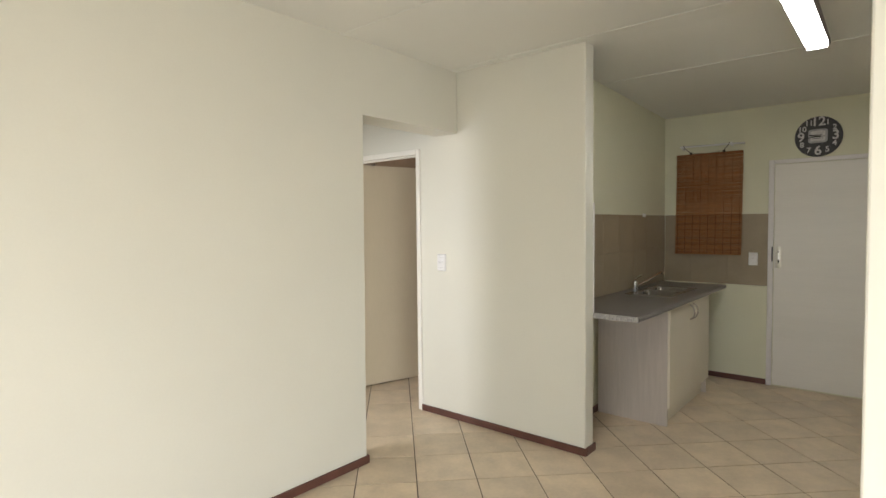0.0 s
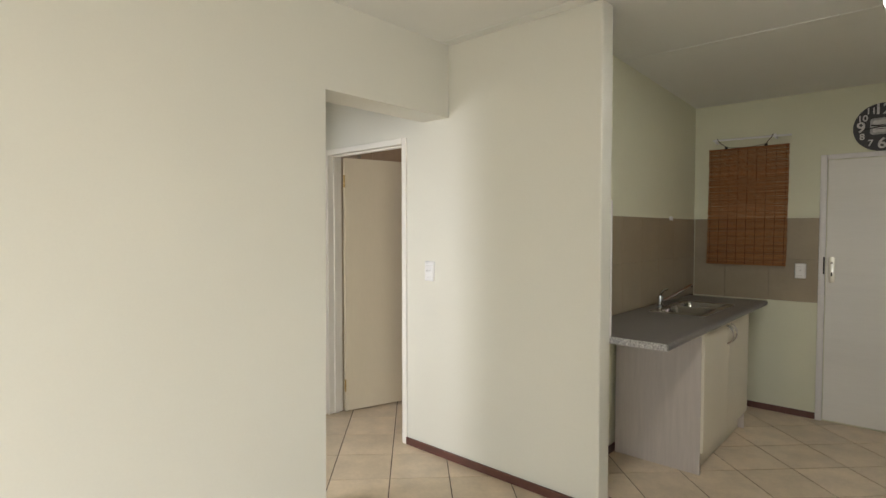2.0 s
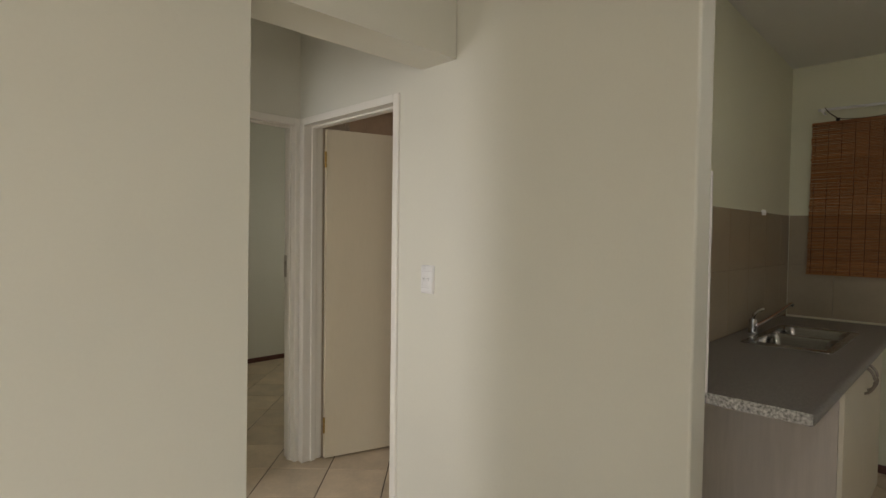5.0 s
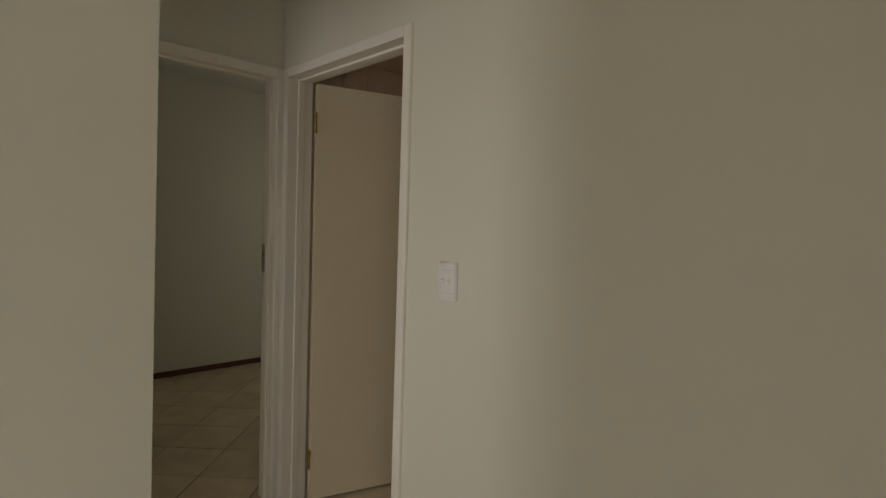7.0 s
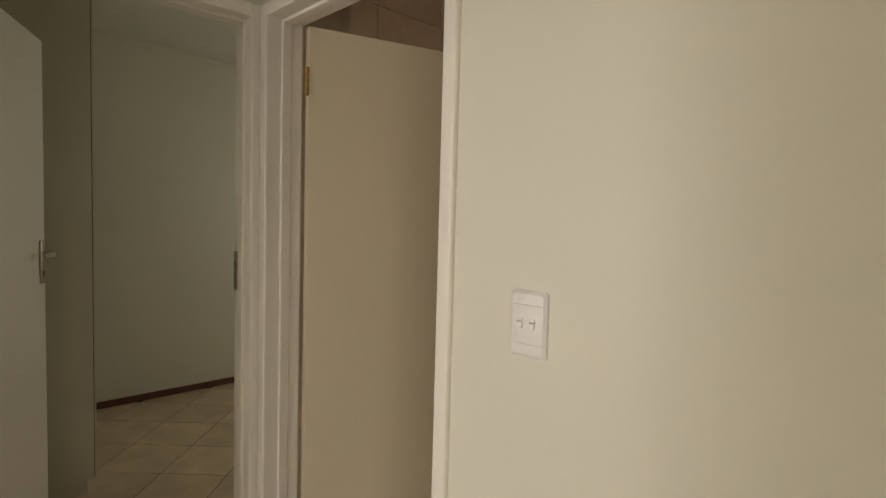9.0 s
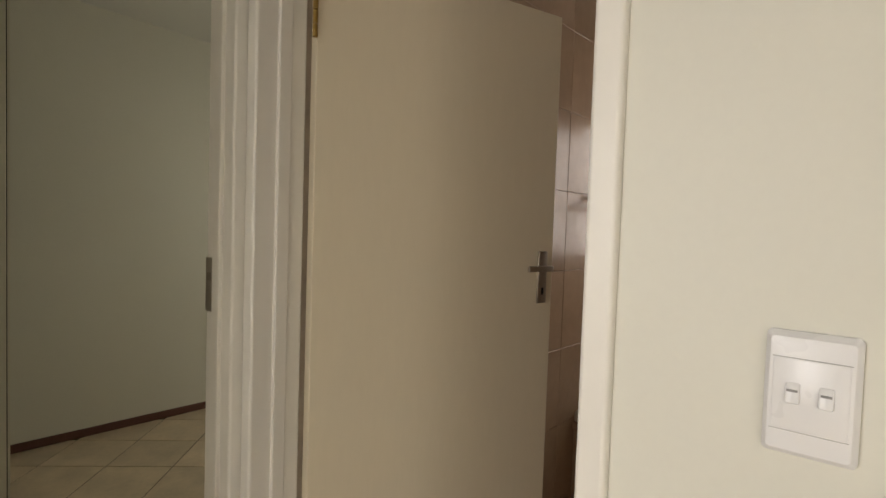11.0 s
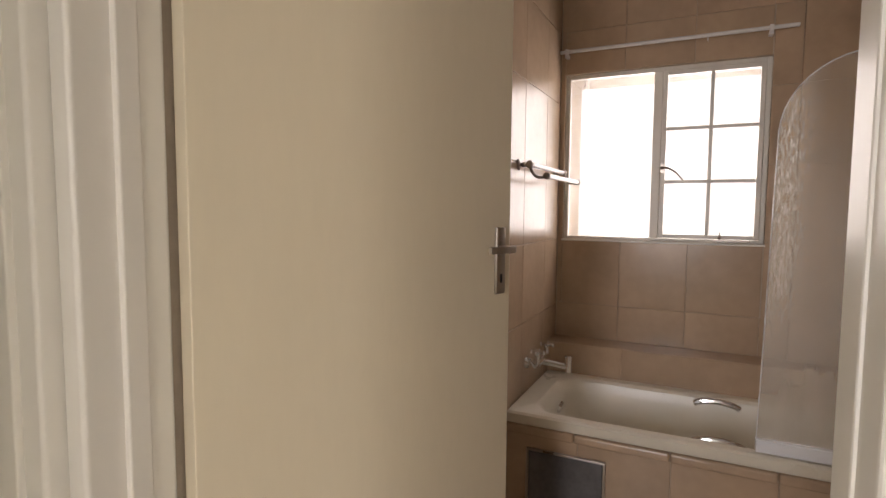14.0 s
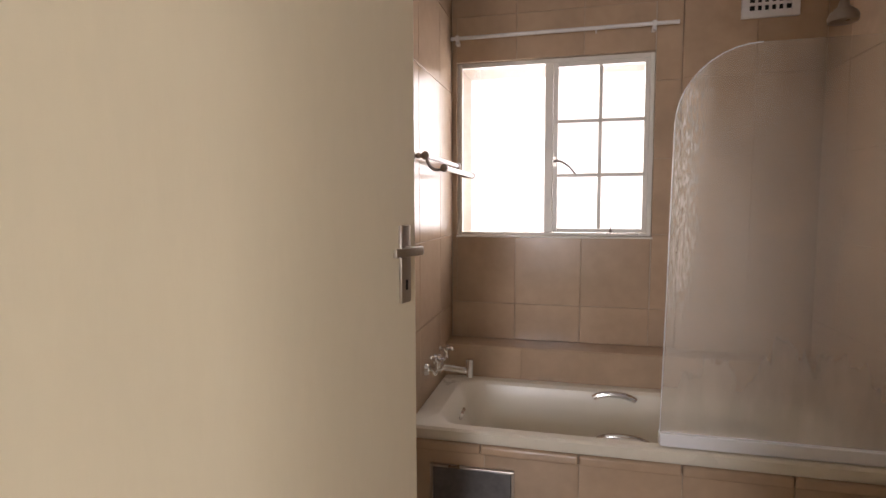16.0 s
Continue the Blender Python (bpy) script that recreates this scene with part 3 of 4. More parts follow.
bm = boxes([(SX0, 4.53, SY0, SY1, 0.9060, 0.9088), (4.845, 4.875, SY0, SY1, 0.9060, 0.9088), (5.16, SX1, SY0, SY1, 0.9060, 0.9088), (4.53, 4.845, SY0, 1.238, 0.9060, 0.9088), (4.53, 4.845, 1.537, SY1, 0.9060, 0.9088), (4.875, 5.16, SY0, 1.238, 0.9060, 0.9088), (4.875, 5.16, 1.537, SY1, 0.9060, 0.9088)])
part("deck", bm, SINK_STEEL, sink)
for bx in (4.6875, 5.0175):
    b = part("bowl", loft(bowl(bx, 0.158 if bx < 4.86 else 0.143, 0.15)), SINK_STEEL, sink, "", True)
    part("drain", cyl((bx, cy, 0.7555), (bx, cy, 0.759), 0.035, bevel=0.001), CHROME, b, "", True)

tap = thing("kitchen_tap", (4.80, 1.605, 0.905), "chrome sink mixer tap with a long raised spout", "tap")
part("body", cyl((4.80, 1.605, 0.905), (4.80, 1.605, 0.980), 0.021, 0.019, bevel=0.003), CHROME, tap, "", True)
part("base_ring", cyl((4.80, 1.605, 0.905), (4.80, 1.605, 0.912), 0.027, bevel=0.002), CHROME, tap, "", True)
part("spout", tube(curve((4.805, 1.60, 0.94), (4.94, 1.575, 0.955), (5.12, 1.55, 1.0), (5.23, 1.53, 1.03)) + [Vector((5.246, 1.526, 1.030)), Vector((5.254, 1.524, 1.016))], 0.0095), CHROME, tap, "", True)
part("lever", tube([(4.80, 1.605, 0.980), (4.795, 1.60, 1.002), (4.82, 1.59, 1.020), (4.86, 1.575, 1.028)], 0.009), CHROME, tap, "", True)

cab = thing("sink_cabinet", (4.68, 1.4, 0), "limed wood base cabinet with two cream doors under the sink", "cabinet")
part("side_panel", box(4.157, 4.175, 1.128, YK - 0.02, 0, 0.867, 0.001), CAB_SIDE, cab, "pale limed wood side panel")
part("side_panel", box(5.190, 5.208, 1.128, YK - 0.02, 0, 0.867, 0.001), CAB_SIDE, cab, "pale limed wood side panel")
part("bottom", box(4.175, 5.190, 1.130, YK - 0.02, 0.125, 0.142), CAB_SIDE, cab)
part("back_panel", box(4.175, 5.190, YK - 0.030, YK - 0.021, 0.142, 0.73), CAB_SIDE, cab)
part("kick_board", box(4.175, 5.190, 1.165, 1.180, 0.0, 0.125), CAB_DOOR, cab, "cream kick board")
for a, b, hxp in ((4.158, 4.681, 4.640), (4.685, 5.207, 4.726)):
    d = part("door", box(a, b, 1.110, 1.127, 0.135, 0.862, 0.0015), CAB_DOOR, cab, "plain cream cabinet door")
    part("handle", tube(curve((hxp, 1.109, 0.838), (hxp, 1.062, 0.825), (hxp, 1.062, 0.735), (hxp, 1.109, 0.722), 14), 0.006), BRONZE, d, "dark bowed metal handle", True)

# splashback on both kitchen walls
splash = thing("splashback", (4.6, YK, 0.9), "brown-grey ceramic splashback tiles above the worktop", "splashback", kind="structure")
part("backing", boxes([(XT + 0.002, XK, YK - 0.002, YK, 0.86, 1.557)]), KGROUT, splash)
tile_wall(splash, (XT + 0.004, YK - 0.002, 0.906), (1, 0, 0), (0, 0, 1), XK - XT - 0.012, 0.651, 0.324, 0.333, KTILE, gap=0.0018, u0=0.18)
splash2 = thing("splashback", (XK, 1.2, 0.9), "brown-grey ceramic splashback tiles beneath the bamboo blind", "splashback", kind="structure")
part("backing", boxes([(XK - 0.002, XK, 0.764, YK - 0.008, 0.903, 1.557)]), KGROUT, splash2)
tile_wall(splash2, (XK - 0.002, YK - 0.008, 0.903), (0, -1, 0), (0, 0, 1), YK - 0.772, 0.654, 0.324, 0.333, KTILE, gap=0.0022, u0=0.248)
setting("trim", box(3.4505, 3.462, 1.3705, 1.383, 0.906, 1.62, 0.002), FRAME_WHITE, "white plastic edge trim at the end of the tiles", "trim")
tagged(link("tile_spacer_clip", boxes([(5.150 + k * 0.026, 5.165 + k * 0.026, YK - 0.012, YK - 0.002, 1.540, 1.572) for k in range(3)], 0.003), PLASTIC), "three small white plastic hooks on top of the tiles", "hook")


def wall_socket(place, w, h, m, label, rockers, name):
    """A bevelled cover plate with an inset panel and rocker keys; local x across, y up, z off the wall."""
    th = thing(name, place, label, "switch")
    own = loft([rounded(0, 0, w / 2, h / 2, 0.006, 0), rounded(0, 0, w / 2, h / 2, 0.006, 0.005), rounded(0, 0, w / 2 - 0.005, h / 2 - 0.006, 0.004, 0.012), rounded(0, 0, w / 2 - 0.007, h / 2 - 0.010, 0.003, 0.0125)])
    bmesh.ops.transform(own, matrix=m, verts=own.verts)
    part("cover_plate", own, PLASTIC, th, "", True)
    pw, ph = w / 2 - 0.0085, h * 0.29
    own = loft([rounded(0, 0, pw, ph, 0.002, 0.0120), rounded(0, 0, pw, ph, 0.002, 0.0132), rounded(0, 0, pw - 0.001, ph - 0.001, 0.002, 0.0138)])
    bmesh.ops.transform(own, matrix=m, verts=own.verts)
    insert = part("insert", own, PLASTIC, th, "", True)
    for a, b, c, d in ((-pw - 0.001, pw + 0.001, ph, ph + 0.0007), (-pw - 0.001, pw + 0.001, -ph - 0.0007, -ph)):
        part("seam", box(a, b, c, d, 0.0118, 0.01275, 0, m), PLASTIC_GREY, th)
    for rx in rockers:
        rk = part("rocker", box(rx - 0.0065, rx + 0.0065, -0.012, 0.010, 0.0135, 0.0175, 0.002, m @ Matrix.Translation((0, 0, 0)) @ Matrix.Rotation(radians(-12), 4, "X")), PLASTIC, insert, "", True)
        part("mark", box(rx - 0.0048, rx + 0.0048, 0.0040, 0.0062, 0.0170, 0.0185, 0, m), PLASTIC_GREY, rk)
    return th


def facing_minus_x(x, y, z):
    return Matrix(((0, 0, -1, x), (-1, 0, 0, y), (0, 1, 0, z), (0, 0, 0, 1)))


wall_socket((XS, 2.557, 1.198), 0.083, 0.130, facing_minus_x(XS, 2.554, 1.197), "white double light switch on the cream passage wall", (-0.0145, 0.0145), "light_switch")
wall_socket((XK, 0.880, 1.145), 0.075, 0.118, facing_minus_x(XK - 0.007, 0.880, 1.145), "white single switch plate on the tiled kitchen wall", (0.0,), "wall_switch")

# bamboo blind on a white rod
blind = thing("bamboo_blind", (5.735, 1.26, 2.13), "reddish brown bamboo slat blind hanging by wire from a white rod", "blind")
slat = bpy.data.meshes.new("slat")
bm = box(-0.0024, 0.0024, -0.2925, 0.2925, -0.0039, 0.0039, 0.0015, seg=1)
bm.to_mesh(slat)
bm.free()
slat.materials.append(BAMBOO)
rng = random.Random(5)
for k in range(106):
    f = k / 105
    ob = piece("slat", slat, blind, pose(5.737 + 0.006 * math.sin(f * 5), 1.2575 + rng.uniform(-0.003, 0.003) + 0.006 * f, 2.132 - 0.945 * f - 0.006 * math.sin(f * 9), rng.uniform(-0.25, 0.25) - 0.8 * (1 - f), rng.uniform(-25, 10), 0))
for k in range(9):
    y = 0.985 + k * 0.068
    part("cord", tube([(5.7325 + 0.006 * math.sin(f * 5), y + 0.006 * f, 2.137 - 0.953 * f) for f in (i / 8 for i in range(9))], 0.0016, 5), CORD, blind, "dark woven cord")
part("edge_binding", box(5.731, 5.744, 0.965, 1.550, 2.126, 2.142, 0.003), BAMBOO, blind)
part("edge_binding", box(5.733, 5.746, 0.974, 1.557, 1.178, 1.192, 0.003), BAMBOO, blind)
rod = thing("blind_rod", (5.72, 1.23, 2.2), "thin white curtain rod on two small brackets", "curtain rod")
part("rod", cyl((5.715, 0.950, 2.205), (5.715, 1.515, 2.215), 0.0085, bevel=0.001), PLASTIC, rod, "", True)
for y in (1.06, 1.49):
    part("bracket", boxes([(5.712, XK, y - 0.006, y + 0.006, 2.190, 2.204), (5.706, 5.724, y - 0.009, y + 0.009, 2.198, 2.224)], 0.002), PLASTIC, rod)
wire = thing("hanging_wire", (5.72, 1.26, 2.16), "dark wire looped over the rod holding the blind", "wire")
part("strand", tube(curve((5.712, 1.480, 2.226), (5.70, 1.46, 2.18), (5.70, 1.42, 2.165), (5.728, 1.415, 2.150)), 0.003, 6), CORD, wire)
part("strand", tube(curve((5.712, 1.075, 2.222), (5.70, 1.085, 2.18), (5.70, 1.12, 2.17), (5.728, 1.125, 2.150)), 0.003, 6), CORD, wire)
part("strand", tube(curve((5.728, 1.415, 2.155), (5.725, 1.33, 2.135), (5.725, 1.22, 2.135), (5.728, 1.125, 2.155)), 0.002, 6), CORD, wire)
for y in (1.415, 1.125):
    part("clip", box(5.722, 5.734, y - 0.010, y + 0.010, 2.138, 2.158, 0.002), BLACK, wire)

# wall clock
CY, CZ = 0.405, 2.205
clock = thing("wall_clock", (XK, CY, CZ), "round dark grey wall clock with pale numerals above the front door", "clock")
part("rim", cyl((XK, CY, CZ), (XK - 0.024, CY, CZ), 0.171, 0.168, 64, bevel=0.004), CLOCK_DARK, clock, "", True)
part("dial", cyl((XK - 0.0243, CY, CZ), (XK - 0.0255, CY, CZ), 0.158, n=64), CLOCK_DARK, clock)


def lettering(text, size, m, parent, material, name="numeral"):
    cu = bpy.data.curves.new("text", "FONT")
    cu.body, cu.size, cu.align_x, cu.align_y, cu.extrude, cu.offset = text, size, "CENTER", "CENTER", 0.0006, size * 0.02
    ob = bpy.data.objects.new("text", cu)
    scene.collection.objects.link(ob)
    bpy.context.view_layer.update()
    me = bpy.data.meshes.new_from_object(ob.evaluated_get(bpy.context.evaluated_depsgraph_get()))
    bpy.data.objects.remove(ob)
    weld = bmesh.new()
    weld.from_mesh(me)
    bmesh.ops.remove_doubles(weld, verts=weld.verts, dist=1e-5)
    weld.to_mesh(me)
    weld.free()
    me.transform(m)
    me.materials.clear()
    me.materials.append(material)
    o = new(name, me)
    o.parent = parent
    o.matrix_parent_inverse = Matrix.Translation(-parent.location)
    return o


for k in range(1, 13):
    a = radians(90 - 30 * k)
    big_one = k % 3 == 0
    r = 0.122 if big_one else 0.132
    size, digits = 0.105 if big_one else 0.062, str(k)
    for q, digit in enumerate(digits):
        aside = (q - (len(digits) - 1) / 2) * size * 0.5
        lettering(digit, size, facing_minus_x(XK - 0.0262, CY - r * math.cos(a) - aside, CZ + r * math.sin(a)), clock, CLOCK_PALE)
own = loft([rounded(0, 0, 0.068, 0.058, 0.02, z) for z in (0.0258, 0.0272)])
bmesh.ops.transform(own, matrix=facing_minus_x(XK, CY + 0.002, CZ + 0.003), verts=own.verts)
panel = part("centre_panel", own, CLOCK_PANEL, clock, "pale worn centre panel")
own = loft([rounded(0, 0, 0.052, 0.044, 0.012, z) for z in (0.0272, 0.0278)])
bmesh.ops.transform(own, matrix=facing_minus_x(XK, CY + 0.002, CZ + 0.003), verts=own.verts)
part("inner_panel", own, CLOCK_PALE, panel)
for w, z in ((0.03, 0.012), (0.05, -0.002), (0.036, -0.016)):
    part("text_bar", box(-w, w, z - 0.0022, z + 0.0022, 0.0278, 0.0284, 0, facing_minus_x(XK, CY, CZ)), CLOCK_DARK, panel)
for ang, ln, wd, name in ((188, 0.105, 0.0035, "minute_hand"), (168, 0.066, 0.005, "hour_hand")):
    part(name, box(-0.018, ln, -wd, wd, 0.0295, 0.0305, 0, facing_minus_x(XK, CY, CZ) @ Matrix.Rotation(radians(ang), 4, "Z")), BLACK, clock)
part("hub", cyl((XK - 0.028, CY, CZ), (XK - 0.033, CY, CZ), 0.007), BLACK, clock)

# fluorescent batten
lamp = thing("ceiling_light", (3.65, 0.27, H), "lit fluorescent ceiling light with white tray and opal cover", "ceiling light")
part("tray", boxes([(2.95, 4.205, 0.205, 0.335, H - 0.030, H), (2.95, 4.205, 0.205, 0.211, H - 0.062, H - 0.029), (2.95, 4.205, 0.329, 0.335, H - 0.062, H - 0.029)], 0.002), PLASTIC_GREY, lamp, "grey metal tray")
prof = [(-0.052, 0), (-0.051, -0.018), (-0.042, -0.034), (-0.024, -0.043), (0, -0.046), (0.024, -0.043), (0.042, -0.034), (0.051, -0.018), (0.052, 0)]
bm = bmesh.new()
ends = [[bm.verts.new((x, 0.27 + y, H - 0.030 + z)) for y, z in prof] for x in (2.97, 4.185)]
for k in range(len(prof) - 1):
    bm.faces.new((ends[0][k], ends[0][k + 1], ends[1][k + 1], ends[1][k]))
for e in ends:
    bm.faces.new(e)
part("diffuser", bm, TUBE, lamp, "glowing opal cover", True)
for x0, x1 in ((2.955, 2.97), (4.185, 4.197)):
    part("end_cap", box(x0, x1, 0.216, 0.326, H - 0.080, H - 0.030, 0.004), PLASTIC, lamp)

# ---- bedroom ----
ward = thing("wardrobe", (2.4, 5.2, 0), "cream laminate built-in wardrobe with flush doors behind the bedroom door", "wardrobe")
part("carcass", box(1.22, 3.098, 4.93, 5.54, 0.09, 2.60), WARDROBE, ward)
# solid black strip stands for the shade at the wardrobe's edge
part("shadow_gap", box(3.0835, 3.0875, 4.915, 4.929, 0.10, 2.590), BLACK, ward, "thin black strip painted as the shade beside the door")
part("plinth", box(1.22, 3.065, 4.96, 5.52, 0.0, 0.09), WARDROBE, ward)
for x in (1.255, 1.868, 2.481):
    d = part("door", box(x, x + 0.602, 4.905, 4.926, 0.10, 2.590, 0.002), WARDROBE, ward, "flush cream wardrobe door")
    part("knob", ball((x + 0.04, 4.893, 1.1), 0.014), STEEL, d, "small knob", True)
bm = bmesh.new()
v = [bm.verts.new(p) for p in ((2.845, 4.60, 0), (2.915, 4.60, 0), (2.915, 4.72, 0), (2.845, 4.72, 0), (2.845, 4.72, 0.04), (2.915, 4.72, 0.04))]
for f in ((0, 1, 2, 3), (3, 2, 5, 4), (0, 1, 5, 4), (0, 3, 4), (1, 2, 5)):
    bm.faces.new([v[i] for i in f])
tagged(link("door_wedge", bm, WOOD_RED), "red-brown wooden wedge on the floor holding the bedroom door", "door wedge")

# ---- bathroom ----
holes_w = [(YB - WIN[1], YB - WIN[0], WIN[2] - 0.66, WIN[3] - 0.66)]
wt = thing("wall_tiles", (XB, 3.1, 0.66), "glossy brown ceramic tiles round the bathroom window", "wall tiles", kind="structure")
tile_wall(wt, (XB, YB - 0.006, 0.688), (0, -1, 0), (0, 0, 1), YB - 0.006 - 2.585, H - 0.688, 0.30, 0.335, BTILE, u0=0.003, v0=0.172, holes=[(YB - 0.006 - WIN[1], YB - 0.006 - WIN[0], WIN[2] - 0.688, WIN[3] - 0.688)])
tile_wall(wt, (XB - 0.03, 2.585, 0.688), (0, -1, 0), (0, 0, 1), 2.585 - YR - 0.006, H - 0.688, 0.30, 0.335, BTILE, u0=0.28, v0=0.172)
lt = thing("wall_tiles", (4.5, YB, 0), "glossy brown ceramic tiles on the bath tap wall", "wall tiles", kind="structure")
tile_wall(lt, (3.62, YB, 0.0), (1, 0, 0), (0, 0, 1), XB - 3.62, H, 0.330, 0.335, BTILE, u0=0.122, v0=0.180)
st = thing("wall_tiles", (4.5, YR, 0), "glossy brown ceramic tiles on the shower wall", "wall tiles", kind="structure")
tile_wall(st, (XB - 0.04, YR, 0.0), (-1, 0, 0), (0, 0, 1), XB - XT - 0.06, H, 0.330, 0.335, BTILE, u0=0.2, v0=0.180)
lg = thing("ledge_tiles", (5.475, 3.1, 0.5), "brown tiles on the face of the ledge behind the bath", "wall tiles", kind="structure")
tile_wall(lg, (5.475, YB - 0.006, 0.50), (0, -1, 0), (0, 0, 1), YB - YR - 0.012, 0.186, 0.60, 0.3, BTILE, u0=0.35, v0=1.0)

# window: steel frame, fixed light and a six-pane casement
y0, y1, z0, z1 = WIN
XW = 5.652
window = thing("window_1", (XW, (y0 + y1) / 2, z0), "cream steel bathroom window with a fixed light and a six-pane casement", "window", kind="structure")
part("window_frame", boxes([(XW, XW + 0.035, y0, y0 + 0.020, z0, z1), (XW, XW + 0.035, y1 - 0.020, y1, z0, z1), (XW, XW + 0.035, y0 + 0.020, y1 - 0.020, z1 - 0.020, z1), (XW, XW + 0.035, y0 + 0.020, y1 - 0.020, z0, z0 + 0.014)], 0.003), ENAMEL, window)
part("mullion", box(XW - 0.004, XW + 0.034, 3.126, 3.164, z0 + 0.014, z1 - 0.020, 0.004), ENAMEL, window)
case = part("casement", boxes([(XW - 0.008, XW + 0.020, y0 + 0.021, y0 + 0.041, z0 + 0.016, z1 - 0.022), (XW - 0.008, XW + 0.020, 3.104, 3.125, z0 + 0.016, z1 - 0.022), (XW - 0.008, XW + 0.020, y0 + 0.041, 3.104, z1 - 0.042, z1 - 0.022), (XW - 0.008, XW + 0.020, y0 + 0.041, 3.104, z0 + 0.016, z0 + 0.034)], 0.003), ENAMEL, window)
ca, cb, za, zb = y0 + 0.041, 3.104, z0 + 0.034, z1 - 0.042
mid = (ca + cb) / 2
part("glazing_bar", box(XW - 0.006, XW + 0.014, mid - 0.008, mid + 0.008, za, zb, 0.002), ENAMEL, case)
for k in (1, 2):
    z = za + (zb - za) * k / 3
    for a, b in ((ca, mid - 0.008), (mid + 0.008, cb)):
        part("glazing_bar", box(XW - 0.005, XW + 0.013, a, b, z - 0.008, z + 0.008, 0.002), ENAMEL, case)
for k in range(3):
    for a, b in ((ca, mid - 0.008), (mid + 0.008, cb)):
        p = part("pane", box(XW + 0.004, XW + 0.007, a, b, za + (zb - za) * k / 3 + 0.004, za + (zb - za) * (k + 1) / 3 - 0.004), PANE, case, "obscured glass pane")
        p.visible_shadow = False
p = part("pane", box(XW + 0.014, XW + 0.017, 3.165, y1 - 0.021, z0 + 0.015, z1 - 0.021), PANE, window, "obscured glass pane")
p.visible_shadow = False
h = part("window_catch", tube([(XW - 0.009, 3.118, 1.528), (XW - 0.024, 3.108, 1.530), (XW - 0.03, 3.085, 1.525), (XW - 0.03, 3.055, 1.505), (XW - 0.03, 3.020, 1.465)], 0.0075, 8, r_end=0.004), BRONZE, window, "worn metal window catch", True)
part("catch_plate", box(XW - 0.012, XW - 0.008, 3.108, 3.124, 1.505, 1.550, 0.001), BRONZE, window)
part("stay_bar", boxes([(XW - 0.022, XW - 0.016, 2.745, 2.885, z0 + 0.008, z0 + 0.015)]), BRONZE, window, "thin metal window stay")
part("stay_pin", cyl((XW - 0.019, 2.865, z0 + 0.010), (XW - 0.019, 2.865, z0 + 0.050), 0.004, 0.003, 10), BRONZE, window)
part("stay_knob", ball((XW - 0.019, 2.865, z0 + 0.024), 0.008), BRONZE, window, "", True)
setting("window_sill", box(XB - 0.008, XB + 0.020, y0 - 0.004, y1 + 0.004, z0 - 0.010, z0 - 0.0005, 0.002), ENAMEL, "narrow cream sill strip below the bathroom window", "sill")
tagged(link("backdrop", box(7.4, 7.45, -2, 9, -1, 6), OUTSIDE), "bright overcast daylight outside the bathroom window", "backdrop", kind="structure")

# curtain rod above the window
cr = thing("curtain_rod", (5.60, 3.1, 2.09), "white curtain rod on small brackets above the bathroom window", "curtain rod")
part("rod", cyl((5.595, 2.605, 2.098), (5.595, 3.596, 2.098), 0.0085, bevel=0.001), PLASTIC, cr, "", True)
for y in (2.705, 3.565):
    part("bracket", boxes([(5.590, XB, y - 0.008, y + 0.008, 2.070, 2.088), (5.584, 5.606, y - 0.008, y + 0.008, 2.084, 2.110)], 0.002), PLASTIC, cr)
part("screw", cyl((5.592, 2.945, 2.075), (5.592, 2.945, 2.09), 0.003), PLASTIC, cr)

# towel rail
rail = thing("towel_rail", (5.35, YB, 1.50), "double towel rail with white bars and aged metal brackets", "towel rail")
for x in (4.975, 5.52):
    br = part("rosette", cyl((x, YB - 0.006, 1.508), (x, YB - 0.016, 1.508), 0.024, 0.016, 24, bevel=0.003), BRONZE, rail, "", True)
    bm = cyl((x, YB - 0.012, 1.508), (x, YB - 0.052, 1.508), 0.008, n=12)
    ball((x, YB - 0.052, 1.508), 0.016, bm)
    ball((x, YB - 0.028, 1.508), 0.011, bm)
    tube(curve((x, YB - 0.055, 1.510), (x, YB - 0.062, 1.455), (x, YB - 0.09, 1.450), (x, YB - 0.120, 1.460)), 0.006, 8, bm)
    ball((x, YB - 0.122, 1.462), 0.015, bm)
    part("bracket_arm", bm, BRONZE, br, "", True)
part("bar", cyl((4.985, YB - 0.052, 1.508), (5.52, YB - 0.052, 1.508), 0.0095, bevel=0.001), PLASTIC, rail, "white upper bar", True)
part("bar", cyl((4.985, YB - 0.122, 1.462), (5.53, YB - 0.122, 1.462), 0.0095, bevel=0.001), PLASTIC, rail, "white lower bar", True)

